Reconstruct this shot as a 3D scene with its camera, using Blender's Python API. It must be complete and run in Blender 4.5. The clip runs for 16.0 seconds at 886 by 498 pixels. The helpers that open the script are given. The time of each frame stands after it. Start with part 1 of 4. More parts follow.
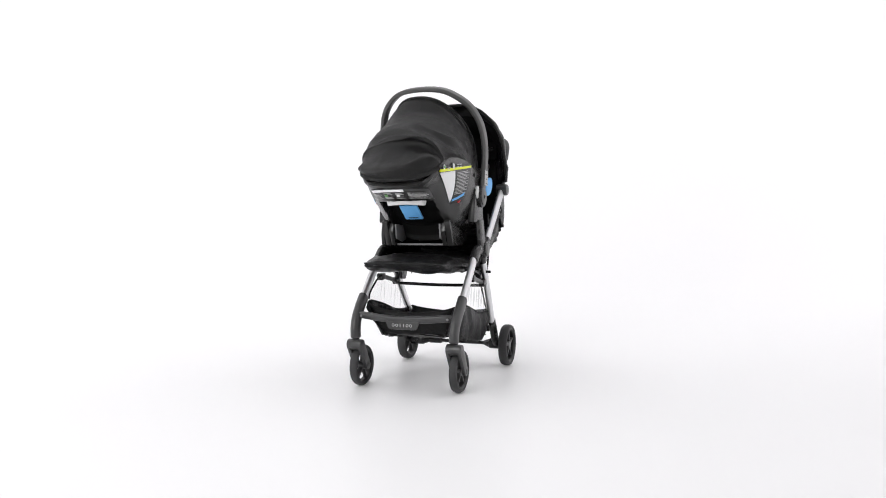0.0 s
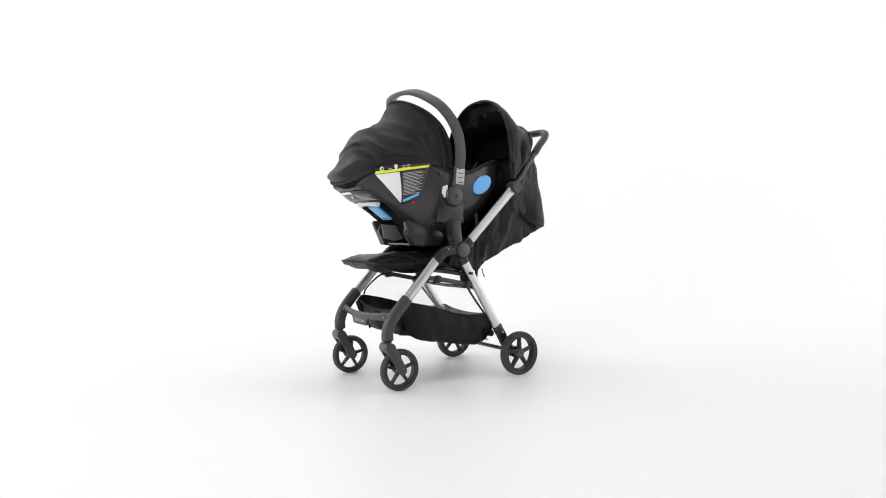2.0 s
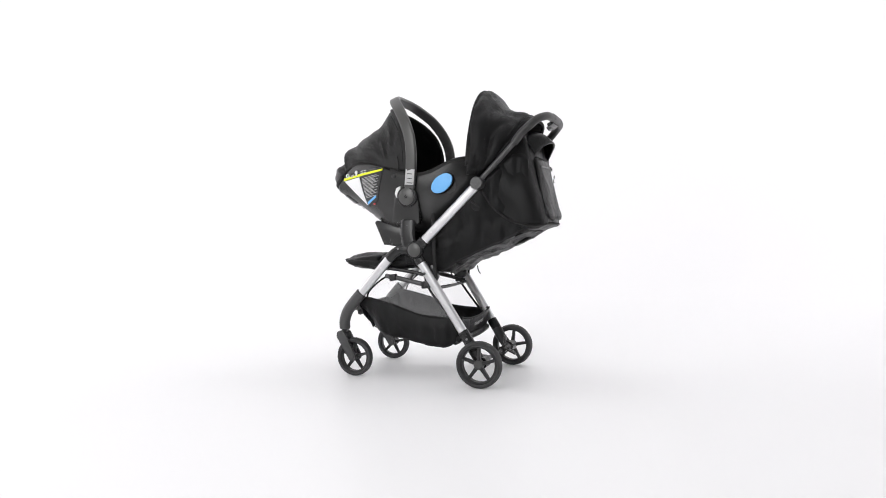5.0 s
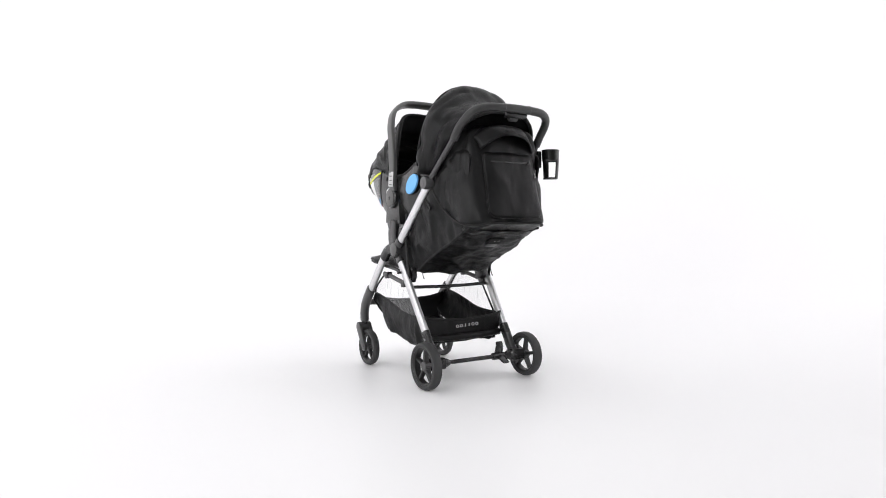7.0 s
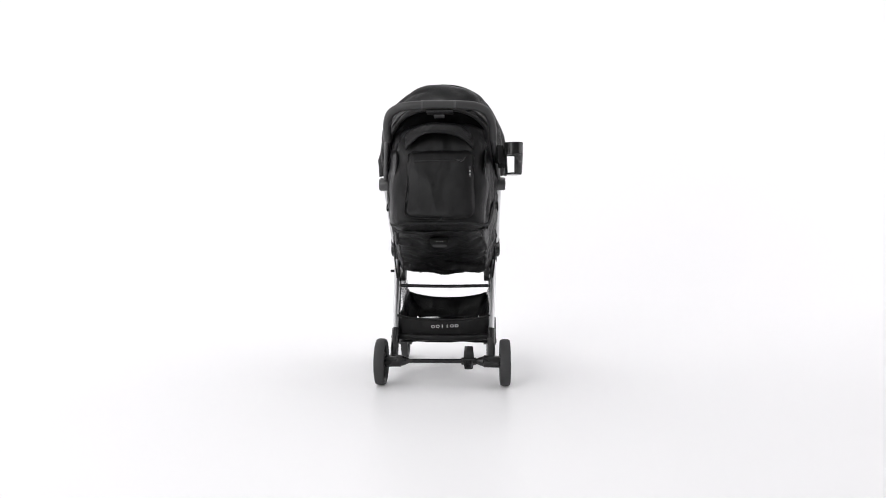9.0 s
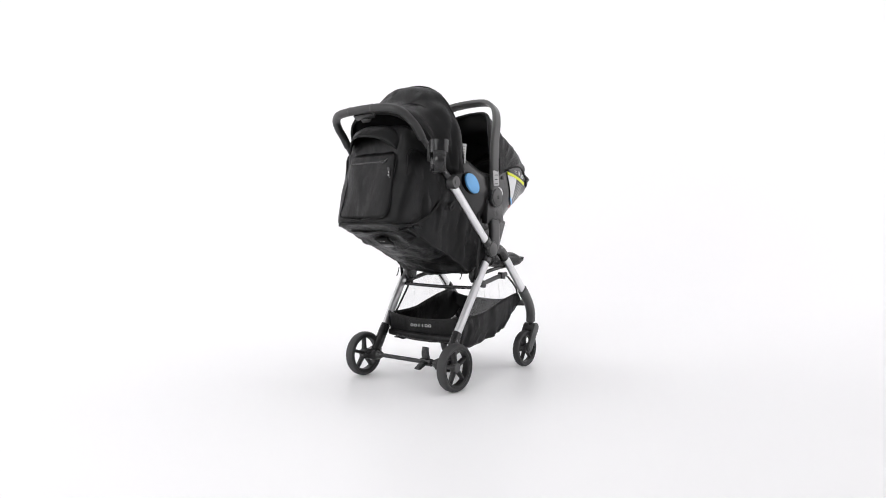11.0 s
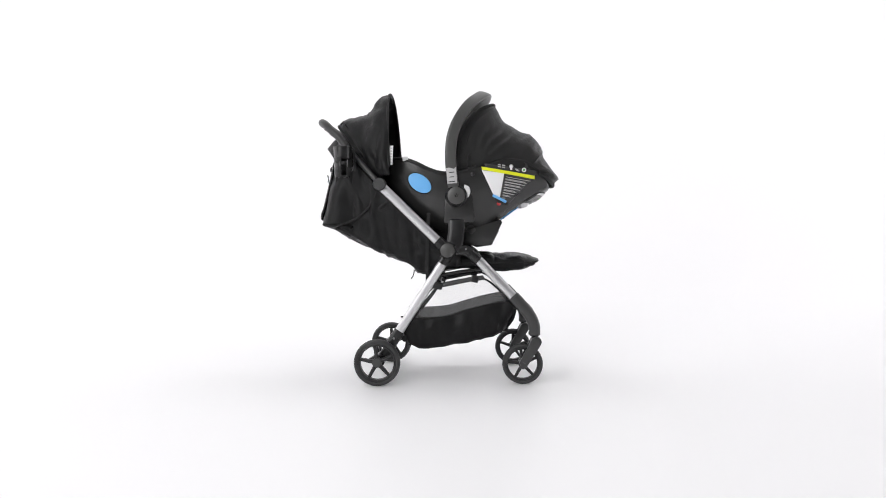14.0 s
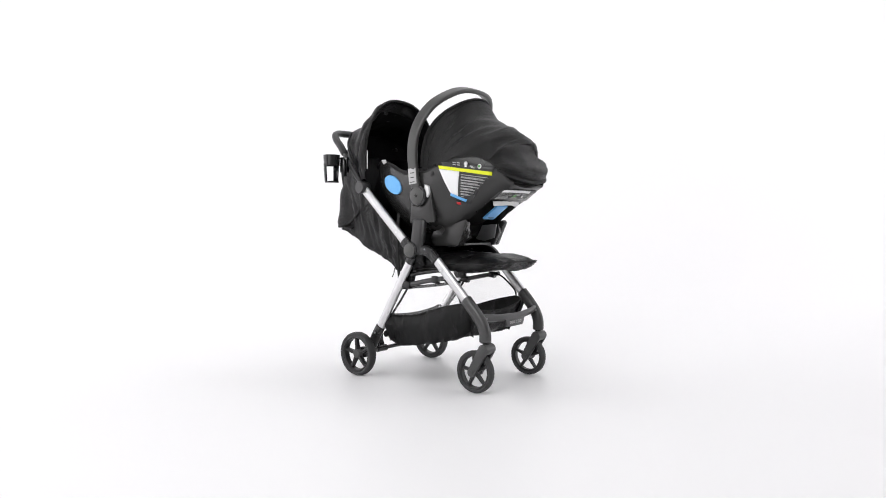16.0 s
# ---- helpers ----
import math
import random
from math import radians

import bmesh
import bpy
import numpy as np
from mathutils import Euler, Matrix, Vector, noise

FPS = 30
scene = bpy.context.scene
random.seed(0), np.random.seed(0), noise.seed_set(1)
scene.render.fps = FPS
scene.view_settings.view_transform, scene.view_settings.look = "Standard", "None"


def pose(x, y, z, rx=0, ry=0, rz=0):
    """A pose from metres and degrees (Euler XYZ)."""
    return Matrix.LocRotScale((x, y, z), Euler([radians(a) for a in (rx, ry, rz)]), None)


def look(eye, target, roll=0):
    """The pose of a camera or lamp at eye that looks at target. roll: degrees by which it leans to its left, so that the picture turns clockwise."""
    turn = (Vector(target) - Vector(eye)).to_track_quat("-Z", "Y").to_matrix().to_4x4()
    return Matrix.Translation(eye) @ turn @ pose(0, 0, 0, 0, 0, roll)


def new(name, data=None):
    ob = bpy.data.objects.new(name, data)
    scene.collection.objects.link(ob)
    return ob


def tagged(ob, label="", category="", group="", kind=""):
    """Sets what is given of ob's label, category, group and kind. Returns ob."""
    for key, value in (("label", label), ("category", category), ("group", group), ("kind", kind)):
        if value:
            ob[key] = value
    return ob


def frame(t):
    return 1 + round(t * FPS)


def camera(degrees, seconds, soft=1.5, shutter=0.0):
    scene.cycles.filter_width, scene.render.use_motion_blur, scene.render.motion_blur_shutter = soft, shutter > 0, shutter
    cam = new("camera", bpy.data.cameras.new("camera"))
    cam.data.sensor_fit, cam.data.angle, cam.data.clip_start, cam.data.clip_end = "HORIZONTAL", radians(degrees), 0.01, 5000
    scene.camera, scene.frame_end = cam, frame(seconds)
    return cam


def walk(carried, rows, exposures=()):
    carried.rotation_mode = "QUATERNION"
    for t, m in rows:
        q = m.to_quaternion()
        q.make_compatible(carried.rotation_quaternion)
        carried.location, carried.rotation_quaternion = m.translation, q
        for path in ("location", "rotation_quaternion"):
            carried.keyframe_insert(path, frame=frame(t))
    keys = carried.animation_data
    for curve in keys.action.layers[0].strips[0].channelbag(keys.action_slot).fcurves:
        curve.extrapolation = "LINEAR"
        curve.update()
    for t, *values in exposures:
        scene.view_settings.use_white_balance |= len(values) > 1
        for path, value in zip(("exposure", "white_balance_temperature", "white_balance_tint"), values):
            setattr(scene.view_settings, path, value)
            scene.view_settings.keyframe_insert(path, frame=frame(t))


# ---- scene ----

# ---- camera: fixed on a stand in front of a turntable ----
EYE = (0.0, -2.526, 0.540)
cam = camera(67.27, 16.0, soft=0.95)
AIM = (0.0024, -1.526, 0.540 - math.tan(radians(1.61)))
walk(cam, [(0.0, look(EYE, AIM, -0.15)), (16.0, look(EYE, AIM, -0.15))])

# turntable angle of the pushchair's nose, degrees, and where its middle plane lies off the axle
TURN = [(0.0, 249.4), (2.0, 213.4), (4.0, 176.9), (6.5, 131.5), (9.0, 86.9), (11.5, 42.0), (14.0, -2.4), (16.0, -38.4)]
OFF = 0.0142

# ---- world and lamps ----
world = bpy.data.worlds.new("studio_world")
scene.world = world
world.use_nodes = True
world.node_tree.nodes["Background"].inputs[0].default_value = (0.95, 0.96, 1.0, 1)
world.node_tree.nodes["Background"].inputs[1].default_value = 0.3
scene.view_settings.exposure = -0.58


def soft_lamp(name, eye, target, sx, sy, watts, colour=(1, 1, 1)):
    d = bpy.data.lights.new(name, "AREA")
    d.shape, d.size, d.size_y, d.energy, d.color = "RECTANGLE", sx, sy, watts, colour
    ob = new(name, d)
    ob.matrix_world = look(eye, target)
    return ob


soft_lamp("overhead_lamp", (0, -0.6, 4.9), (0, -0.6, 0), 13.6, 9.6, 42, (1.0, 0.972, 0.995))
soft_lamp("wall_lamp", (0, 1.2, 4.6), (0, 4.9, 1.0), 13.5, 1.2, 165, (1.0, 0.99, 1.0))
soft_lamp("top_lamp", (0.2, 0.1, 3.3), (0.1, 0, 0.5), 2.2, 2.2, 8)
# Front and side panels: unseen, added to fill the shade round the pushchair.
soft_lamp("front_fill_lamp", (0, -5.9, 2.5), (0, 0, 1.6), 13.0, 4.4, 40, (1.0, 0.972, 0.995))
soft_lamp("side_fill_lamp", (6.6, 0.4, 1.9), (0, 0.4, 0.9), 7.0, 3.2, 140, (1.0, 0.972, 0.995))
soft_lamp("side_fill_lamp", (-6.6, 0.4, 1.9), (0, 0.4, 0.9), 7.0, 3.2, 165, (1.0, 0.972, 0.995))
soft_lamp("key_lamp", (3.2, -3.0, 3.7), (0, 0, 0.6), 1.7, 1.7, 18)
soft_lamp("key_lamp", (-2.7, -4.3, 2.3), (0, 0, 0.6), 2.3, 2.3, 175)


# ---- materials ----
def material(name, colour, rough=0.5, metal=0.0, spec=0.5, vary=0.15, vary_scale=6.0, bump=0.0, bump_scale=400.0, sheen=0.0,
             folds=0.0, folds_scale=14.0, weave=0.0, weave_scale=900.0, rough_vary=0.08):
    m = bpy.data.materials.new(name)
    m.use_nodes = True
    nt = m.node_tree
    b = nt.nodes["Principled BSDF"]
    b.inputs["Metallic"].default_value = metal
    b.inputs["Specular IOR Level"].default_value = spec
    b.inputs["Sheen Weight"].default_value = sheen
    b.inputs["Sheen Roughness"].default_value = 0.5
    co = nt.nodes.new("ShaderNodeTexCoord")
    n = nt.nodes.new("ShaderNodeTexNoise")
    n.inputs["Scale"].default_value, n.inputs["Detail"].default_value = vary_scale, 5
    nt.links.new(co.outputs["Object"], n.inputs["Vector"])
    mix = nt.nodes.new("ShaderNodeMix")
    mix.data_type = "RGBA"
    mix.inputs["A"].default_value = (*[c * (1 - vary) for c in colour], 1)
    mix.inputs["B"].default_value = (*[min(1, c * (1 + vary)) for c in colour], 1)
    nt.links.new(n.outputs["Fac"], mix.inputs["Factor"])
    nt.links.new(mix.outputs["Result"], b.inputs["Base Color"])
    r = nt.nodes.new("ShaderNodeMapRange")
    r.inputs["To Min"].default_value, r.inputs["To Max"].default_value = max(0.02, rough - rough_vary), min(1, rough + rough_vary)
    nt.links.new(n.outputs["Fac"], r.inputs["Value"])
    nt.links.new(r.outputs["Result"], b.inputs["Roughness"])
    last = None

    def relief(tex_out, strength, dist):
        nonlocal last
        bp = nt.nodes.new("ShaderNodeBump")
        bp.inputs["Strength"].default_value, bp.inputs["Distance"].default_value = strength, dist
        nt.links.new(tex_out, bp.inputs["Height"])
        if last:
            nt.links.new(last, bp.inputs["Normal"])
        last = bp.outputs["Normal"]

    if folds:
        f = nt.nodes.new("ShaderNodeTexNoise")
        f.inputs["Scale"].default_value, f.inputs["Detail"].default_value, f.inputs["Distortion"].default_value = folds_scale, 2, 0.4
        mp = nt.nodes.new("ShaderNodeMapping")
        mp.inputs["Scale"].default_value, mp.inputs["Rotation"].default_value = (1.0, 1.0, 0.4), (0.2, 0.5, 0.1)
        nt.links.new(co.outputs["Object"], mp.inputs["Vector"])
        nt.links.new(mp.outputs["Vector"], f.inputs["Vector"])
        relief(f.outputs["Fac"], folds, 0.02)
    if bump:
        g = nt.nodes.new("ShaderNodeTexNoise")
        g.inputs["Scale"].default_value, g.inputs["Detail"].default_value = bump_scale, 3
        nt.links.new(co.outputs["Object"], g.inputs["Vector"])
        relief(g.outputs["Fac"], bump, 0.001)
    if weave:
        w = nt.nodes.new("ShaderNodeTexWave")
        w.inputs["Scale"].default_value, w.inputs["Distortion"].default_value = weave_scale, 1.0
        w.bands_direction = "DIAGONAL"
        nt.links.new(co.outputs["Object"], w.inputs["Vector"])
        relief(w.outputs["Fac"], weave, 0.0006)
    if last:
        nt.links.new(last, b.inputs["Normal"])
    return m


M = dict(
    paint=material("studio_white_paint", (0.935, 0.935, 0.94), 0.36, vary=0.004, vary_scale=0.7, spec=0.13, rough_vary=0.015),
    wall=material("studio_wall_paint", (0.08, 0.08, 0.083), 0.85, vary=0.01, vary_scale=0.5, bump=0.05, bump_scale=60),
    side=material("studio_side_paint", (0.7, 0.7, 0.705), 0.85, vary=0.02, vary_scale=0.5, bump=0.05, bump_scale=60),
    fabric=material("black_polyester", (0.0072, 0.0072, 0.0075), 0.38, spec=0.20, vary=0.2, folds=0.6, folds_scale=11, weave=0.25, bump=0.2, bump_scale=700),
    knit=material("black_jersey_knit", (0.0072, 0.0071, 0.0070), 0.42, spec=0.30, vary=0.2, folds=0.25, folds_scale=8, weave=0.3, bump=0.25, bump_scale=900),
    # Darker than the outer cloth: the canopy's inside shade is in this colour.
    shade_lining=material("black_lining_with_shade", (0.004, 0.004, 0.0043), 0.85, spec=0.06, vary=0.2, folds=0.2, weave=0.2),
    trim=material("black_binding_tape", (0.011, 0.011, 0.011), 0.7, spec=0.35, vary=0.2, weave=0.4, weave_scale=1500),
    plastic=material("black_plastic", (0.014, 0.014, 0.0145), 0.27, spec=0.45, vary=0.12, bump=0.12, bump_scale=900),
    satin=material("dark_grey_satin_plastic", (0.047, 0.047, 0.0475), 0.33, spec=0.5, vary=0.1, bump=0.08, bump_scale=800),
    grip=material("grey_moulded_nylon", (0.062, 0.062, 0.060), 0.34, spec=0.5, vary=0.1, bump=0.08, bump_scale=800),
    shell=material("black_moulded_shell", (0.024, 0.0239, 0.0236), 0.25, spec=0.5, vary=0.1, bump=0.15, bump_scale=700),
    foam=material("black_foam_grip", (0.026, 0.026, 0.026), 0.42, vary=0.15, bump=0.25, bump_scale=600),
    alu=material("brushed_aluminium", (0.62, 0.62, 0.63), 0.38, metal=1.0, vary=0.05, vary_scale=30, bump=0.05, bump_scale=500),
    tyre=material("tyre_rubber", (0.036, 0.036, 0.037), 0.68, vary=0.25, vary_scale=40, bump=0.3, bump_scale=300),
    rim=material("black_nylon_rim", (0.016, 0.016, 0.0165), 0.45, vary=0.1),
    blue=material("sky_blue_plastic", (0.16, 0.48, 0.90), 0.42, vary=0.04, bump=0.04),
    white=material("white_plastic", (0.78, 0.78, 0.78), 0.4, vary=0.03),
    grey=material("grey_plastic", (0.22, 0.22, 0.225), 0.5, vary=0.08, bump=0.1),
    paper=material("pale_grey_sticker", (0.88, 0.88, 0.89), 0.35, vary=0.03),
    ink=material("black_sticker", (0.03, 0.03, 0.031), 0.3, vary=0.1),
    yellow=material("yellow_sticker", (0.82, 0.88, 0.02), 0.4, vary=0.03),
    red=material("red_sticker", (0.5, 0.02, 0.025), 0.4, vary=0.05),
    green=material("green_sticker", (0.12, 0.35, 0.1), 0.4, vary=0.1),
    print_grey=material("grey_print", (0.5, 0.5, 0.5), 0.45, vary=0.1),
    logo=material("pale_print", (0.5, 0.5, 0.5), 0.5, vary=0.05),
    # Near-black for marks and joints, and for recess shade put into the colour.
    shade_mark_black=material("shade_and_mark_black_plastic", (0.006, 0.006, 0.006), 0.7, spec=0.15, vary=0.1),
)


def mesh_cloth():
    """White see-through mesh: threads let part of the light by."""
    m = bpy.data.materials.new("white_mesh_cloth")
    m.use_nodes = True
    nt = m.node_tree
    b = nt.nodes["Principled BSDF"]
    b.inputs["Base Color"].default_value = (0.86, 0.86, 0.87, 1)
    b.inputs["Roughness"].default_value = 0.7
    tr, mx = nt.nodes.new("ShaderNodeBsdfTransparent"), nt.nodes.new("ShaderNodeMixShader")
    co, n = nt.nodes.new("ShaderNodeTexCoord"), nt.nodes.new("ShaderNodeTexNoise")
    n.inputs["Scale"].default_value = 60
    rg = nt.nodes.new("ShaderNodeMapRange")
    rg.inputs["To Min"].default_value, rg.inputs["To Max"].default_value = 0.11, 0.17
    nt.links.new(co.outputs["Object"], n.inputs["Vector"])
    nt.links.new(n.outputs["Fac"], rg.inputs["Value"])
    nt.links.new(rg.outputs["Result"], mx.inputs[0])
    nt.links.new(tr.outputs[0], mx.inputs[1])
    nt.links.new(b.outputs[0], mx.inputs[2])
    nt.links.new(mx.outputs[0], nt.nodes["Material Output"].inputs[0])
    return m


M["mesh"] = mesh_cloth()


# ---- building helpers ----
def finish(bm, sharp=38):
    bmesh.ops.remove_doubles(bm, verts=bm.verts, dist=1e-6)
    bmesh.ops.recalc_face_normals(bm, faces=bm.faces)
    for f in bm.faces:
        f.smooth = True
    for e in bm.edges:
        if len(e.link_faces) == 2 and e.calc_face_angle(0) > radians(sharp):
            e.smooth = False


def part(name, bm, mat, parent=None, label="", thick=0.0, sharp=38, shift=True):
    """One mesh object under a thing or a part, in the thing's own space."""
    finish(bm, sharp)
    if shift:
        bmesh.ops.translate(bm, verts=bm.verts, vec=(0, -OFF, 0))
    me = bpy.data.meshes.new(name)
    bm.to_mesh(me)
    bm.free()
    me.materials.append(M[mat])
    ob = new(name, me)
    if parent:
        ob.parent = parent
    if thick:
        md = ob.modifiers.new("thickness", "SOLIDIFY")
        md.thickness, md.offset = thick, 0.0
    if label:
        tagged(ob, label)
    return ob


def skin(bm, rings, closed=True, caps=True):
    """Joins rings of equal length with faces."""
    vs = [[bm.verts.new(p) for p in r] for r in rings]
    n = len(rings[0])
    for a, b in zip(vs, vs[1:]):
        for i in range(n if closed else n - 1):
            j = (i + 1) % n
            try:
                bm.faces.new((a[i], a[j], b[j], b[i]))
            except ValueError:
                pass
    if caps and closed:
        bm.faces.new(vs[0][::-1])
        bm.faces.new(vs[-1])
    return vs


def curve(points, steps=6):
    """A smooth line through points (Catmull-Rom)."""
    p = [Vector(q) for q in points]
    p = [2 * p[0] - p[1]] + p + [2 * p[-1] - p[-2]]
    out = []
    for i in range(1, len(p) - 2):
        for k in range(steps):
            t = k / steps
            a, b, c, d = p[i - 1], p[i], p[i + 1], p[i + 2]
            out.append(0.5 * ((2 * b) + (c - a) * t + (2 * a - 5 * b + 4 * c - d) * t * t + (3 * b - a - 3 * c + d) * t ** 3))
    return out + [p[-2]]


def sweep(points, wide, thin=None, ref=(0, 1, 0), steps=6, sides=16, power=2.0, bm=None, rounded=True, taper=None):
    """A bar along points: half width 'thin' along ref, 'wide' across it."""
    bm = bm or bmesh.new()
    thin = thin or wide
    line = curve(points, steps) if steps > 1 else [Vector(q) for q in points]
    rings, ref = [], Vector(ref)
    m = len(line)
    for i, c in enumerate(line):
        t = (line[min(i + 1, m - 1)] - line[max(i - 1, 0)]).normalized()
        b = (ref - t * ref.dot(t)).normalized()
        n = b.cross(t)
        k = 1 if taper is None else taper[0] + (taper[1] - taper[0]) * i / (m - 1)
        ring = []
        for s in range(sides):
            a = 2 * math.pi * s / sides
            ca, sa = math.cos(a), math.sin(a)
            ca, sa = math.copysign(abs(ca) ** (2 / power), ca), math.copysign(abs(sa) ** (2 / power), sa)
            ring.append(c + n * ca * wide * k + b * sa * thin * k)
        rings.append((ring, c, t, min(wide, thin) * k))
    out = [r[0] for r in rings]
    if rounded:
        r, c, t, h = rings[0]
        out.insert(0, [c + (p - c) * 0.75 - t * h * 0.25 for p in r])
        r, c, t, h = rings[-1]
        out.append([c + (p - c) * 0.75 + t * h * 0.25 for p in r])
    skin(bm, out)
    return bm


def lathe(profile, centre, axis="y", n=40, bm=None, closed=False):
    """Turns (radius, along) pairs about an axis through centre."""
    bm = bm or bmesh.new()
    rings = []
    for k in range(n):
        a = 2 * math.pi * k / n
        ring = []
        for r, h in profile:
            u, v = r * math.cos(a), r * math.sin(a)
            ring.append(Vector(centre) + (Vector((u, h, v)) if axis == "y" else Vector((u, v, h)) if axis == "z" else Vector((h, u, v))))
        rings.append(ring)
    rings.append(rings[0])
    skin(bm, rings, closed=closed, caps=False)
    return bm


def plate(outline, y0, y1, bevel=0.003, bm=None, axis="y"):
    """A flat piece: an outline in x and z, pulled from y0 to y1, with rounded edges."""
    bm = bm or bmesh.new()
    put = (lambda a, b, h: (a, h, b)) if axis == "y" else (lambda a, b, h: (h, a, b)) if axis == "x" else (lambda a, b, h: (a, b, h))
    lo = [bm.verts.new(put(a, b, y0)) for a, b in outline]
    hi = [bm.verts.new(put(a, b, y1)) for a, b in outline]
    n = len(outline)
    faces = [bm.faces.new(lo), bm.faces.new(hi[::-1])]
    for i in range(n):
        faces.append(bm.faces.new((lo[i], hi[i], hi[(i + 1) % n], lo[(i + 1) % n])))
    if bevel:
        edges = list({e for f in faces for e in f.edges})
        bmesh.ops.recalc_face_normals(bm, faces=faces)
        bmesh.ops.bevel(bm, geom=edges, offset=bevel, segments=2, profile=0.6, affect="EDGES", clamp_overlap=True)
    return bm


def block(cx, cy, cz, sx, sy, sz, bevel=0.003, turn=(0, 0, 0), bm=None):
    bm = bm or bmesh.new()
    made = bmesh.ops.create_cube(bm, size=1.0)["verts"]
    bmesh.ops.scale(bm, verts=made, vec=(sx, sy, sz))
    if bevel:
        es = list({e for v in made for e in v.link_edges})
        made = bmesh.ops.bevel(bm, geom=es, offset=bevel, segments=2, profile=0.6, affect="EDGES", clamp_overlap=True)["verts"]
    bmesh.ops.transform(bm, verts=made, matrix=pose(cx, cy, cz, *turn))
    return bm


def oval(cx, cz, rx, rz, turn=0, n=24):
    c, s = math.cos(radians(turn)), math.sin(radians(turn))
    return [(cx + rx * math.cos(a) * c - rz * math.sin(a) * s, cz + rx * math.cos(a) * s + rz * math.sin(a) * c)
            for a in (2 * math.pi * k / n for k in range(n))]


def capsule(p, q, rp, rq, n=12):
    """Outline round two points in x and z, with full round ends."""
    d = math.atan2(q[1] - p[1], q[0] - p[0])
    turns = [d + math.pi / 2 + math.pi * k / n for k in range(n + 1)]
    return [(p[0] + rp * math.cos(a), p[1] + rp * math.sin(a)) for a in turns] + [(q[0] - rq * math.cos(a), q[1] - rq * math.sin(a)) for a in turns]


def crumple(bm, amp, scale, stretch=(1, 1, 1), seed=0.0, fine=0.0):
    """Cloth folds: moves points along their normals by smooth noise."""
    bm.normal_update()
    moves = []
    for v in bm.verts:
        q = Vector((v.co.x * stretch[0], v.co.y * stretch[1], v.co.z * stretch[2])) * scale + Vector((seed, seed * 0.7, 0))
        d = 1 - 2 * abs(noise.noise(q))
        moves.append(v.normal * amp * (d - 0.5) + v.normal * fine * noise.noise(q * 3.1))
    for v, m in zip(bm.verts, moves):
        v.co += m


def radiate(bm, fx, fz, folds, amp, seed=0.0, reach=0.3, near=0.05):
    """Tension folds that fan out from a fixing point on each side."""
    bm.normal_update()
    moves = []
    for v in bm.verts:
        dx, dz = v.co.x - fx, v.co.z - fz
        r = math.hypot(dx, dz)
        a = math.atan2(dz, dx) + 0.35 * noise.noise(v.co * 7 + Vector((seed, 0, 0)))
        k = min(1, r / near) * min(1, abs(v.co.y) / 0.10) * math.exp(-((r / reach) ** 2))
        f = math.sin(a * folds + seed + (2 if v.co.y > 0 else 0))
        moves.append(v.normal * amp * k * (1 - 2 * abs(f) ** 0.8) * (0.5 + abs(noise.noise(v.co * 5 + Vector((0, seed, 3))))))
    for v, m in zip(bm.verts, moves):
        v.co += m


def drape(bm, rows, cols, folds, amp, start=0.25, seed=0.0):
    """Soft folds that run across a hood from side to side and gather at its fixing points."""
    bm.verts.ensure_lookup_table()
    bm.normal_update()
    moves = []
    for r in range(rows):
        for k in range(cols):
            v, g, a = bm.verts[r * cols + k], r / (rows - 1), k / (cols - 1)
            wander = 0.50 * noise.noise(Vector((a * 2.2, g * 1.6, seed))) + 0.07 * noise.noise(Vector((a * 5.0, g * 2.0, seed + 5)))
            ridge = 1 - 2 * abs(math.sin(math.pi * (g * folds + wander))) ** 0.85
            fade = min(1, max(0, (g - start) / 0.15)) * min(1, (1 - g) / 0.08) * math.sin(math.pi * a) ** 0.45
            moves.append(v.normal * amp * ridge * fade * (0.6 + abs(noise.noise(Vector((a * 4, g * 3, seed + 9))))))
    for v, m in zip(bm.verts, moves):
        v.co += m


def grid_sheet(corners, nu=16, nv=10, bow=(0, 0, 0), amp=0.0, seed=0.0, sag=0.0):
    """A cloth sheet between four corners (a b over d c), pushed out along bow at its middle."""
    a, b, c, d = [Vector(q) for q in corners]
    bm = bmesh.new()
    rings = []
    for i in range(nv + 1):
        v = i / nv
        rings.append([(a.lerp(b, k / nu)).lerp(d.lerp(c, k / nu), v) + Vector(bow) * math.sin(math.pi * k / nu) * math.sin(math.pi * v) - Vector((0, 0, sag * (1 - v) * math.sin(math.pi * k / nu) ** 0.7)) for k in range(nu + 1)])
    skin(bm, rings, closed=False, caps=False)
    if amp:
        crumple(bm, amp, 13, (1, 1, 0.6), seed)
    return bm


def interp(x, table):
    """Row of a table, by its first column."""
    if x <= table[0][0]:
        return table[0][1:]
    for a, b in zip(table, table[1:]):
        if x <= b[0]:
            t = (x - a[0]) / (b[0] - a[0])
            return tuple(p + (q - p) * t for p, q in zip(a[1:], b[1:]))
    return table[-1][1:]


def smooth_table(table, steps=4):
    out = []
    for i in range(len(table) - 1):
        p0, p1, p2, p3 = table[max(i - 1, 0)], table[i], table[i + 1], table[min(i + 2, len(table) - 1)]
        for k in range(steps):
            t = k / steps
            out.append(tuple(0.5 * (2 * b + (c - a) * t + (2 * a - 5 * b + 4 * c - d) * t * t + (3 * b - a - 3 * c + d) * t ** 3)
                             for a, b, c, d in zip(p0, p1, p2, p3)))
    return out + [table[-1]]


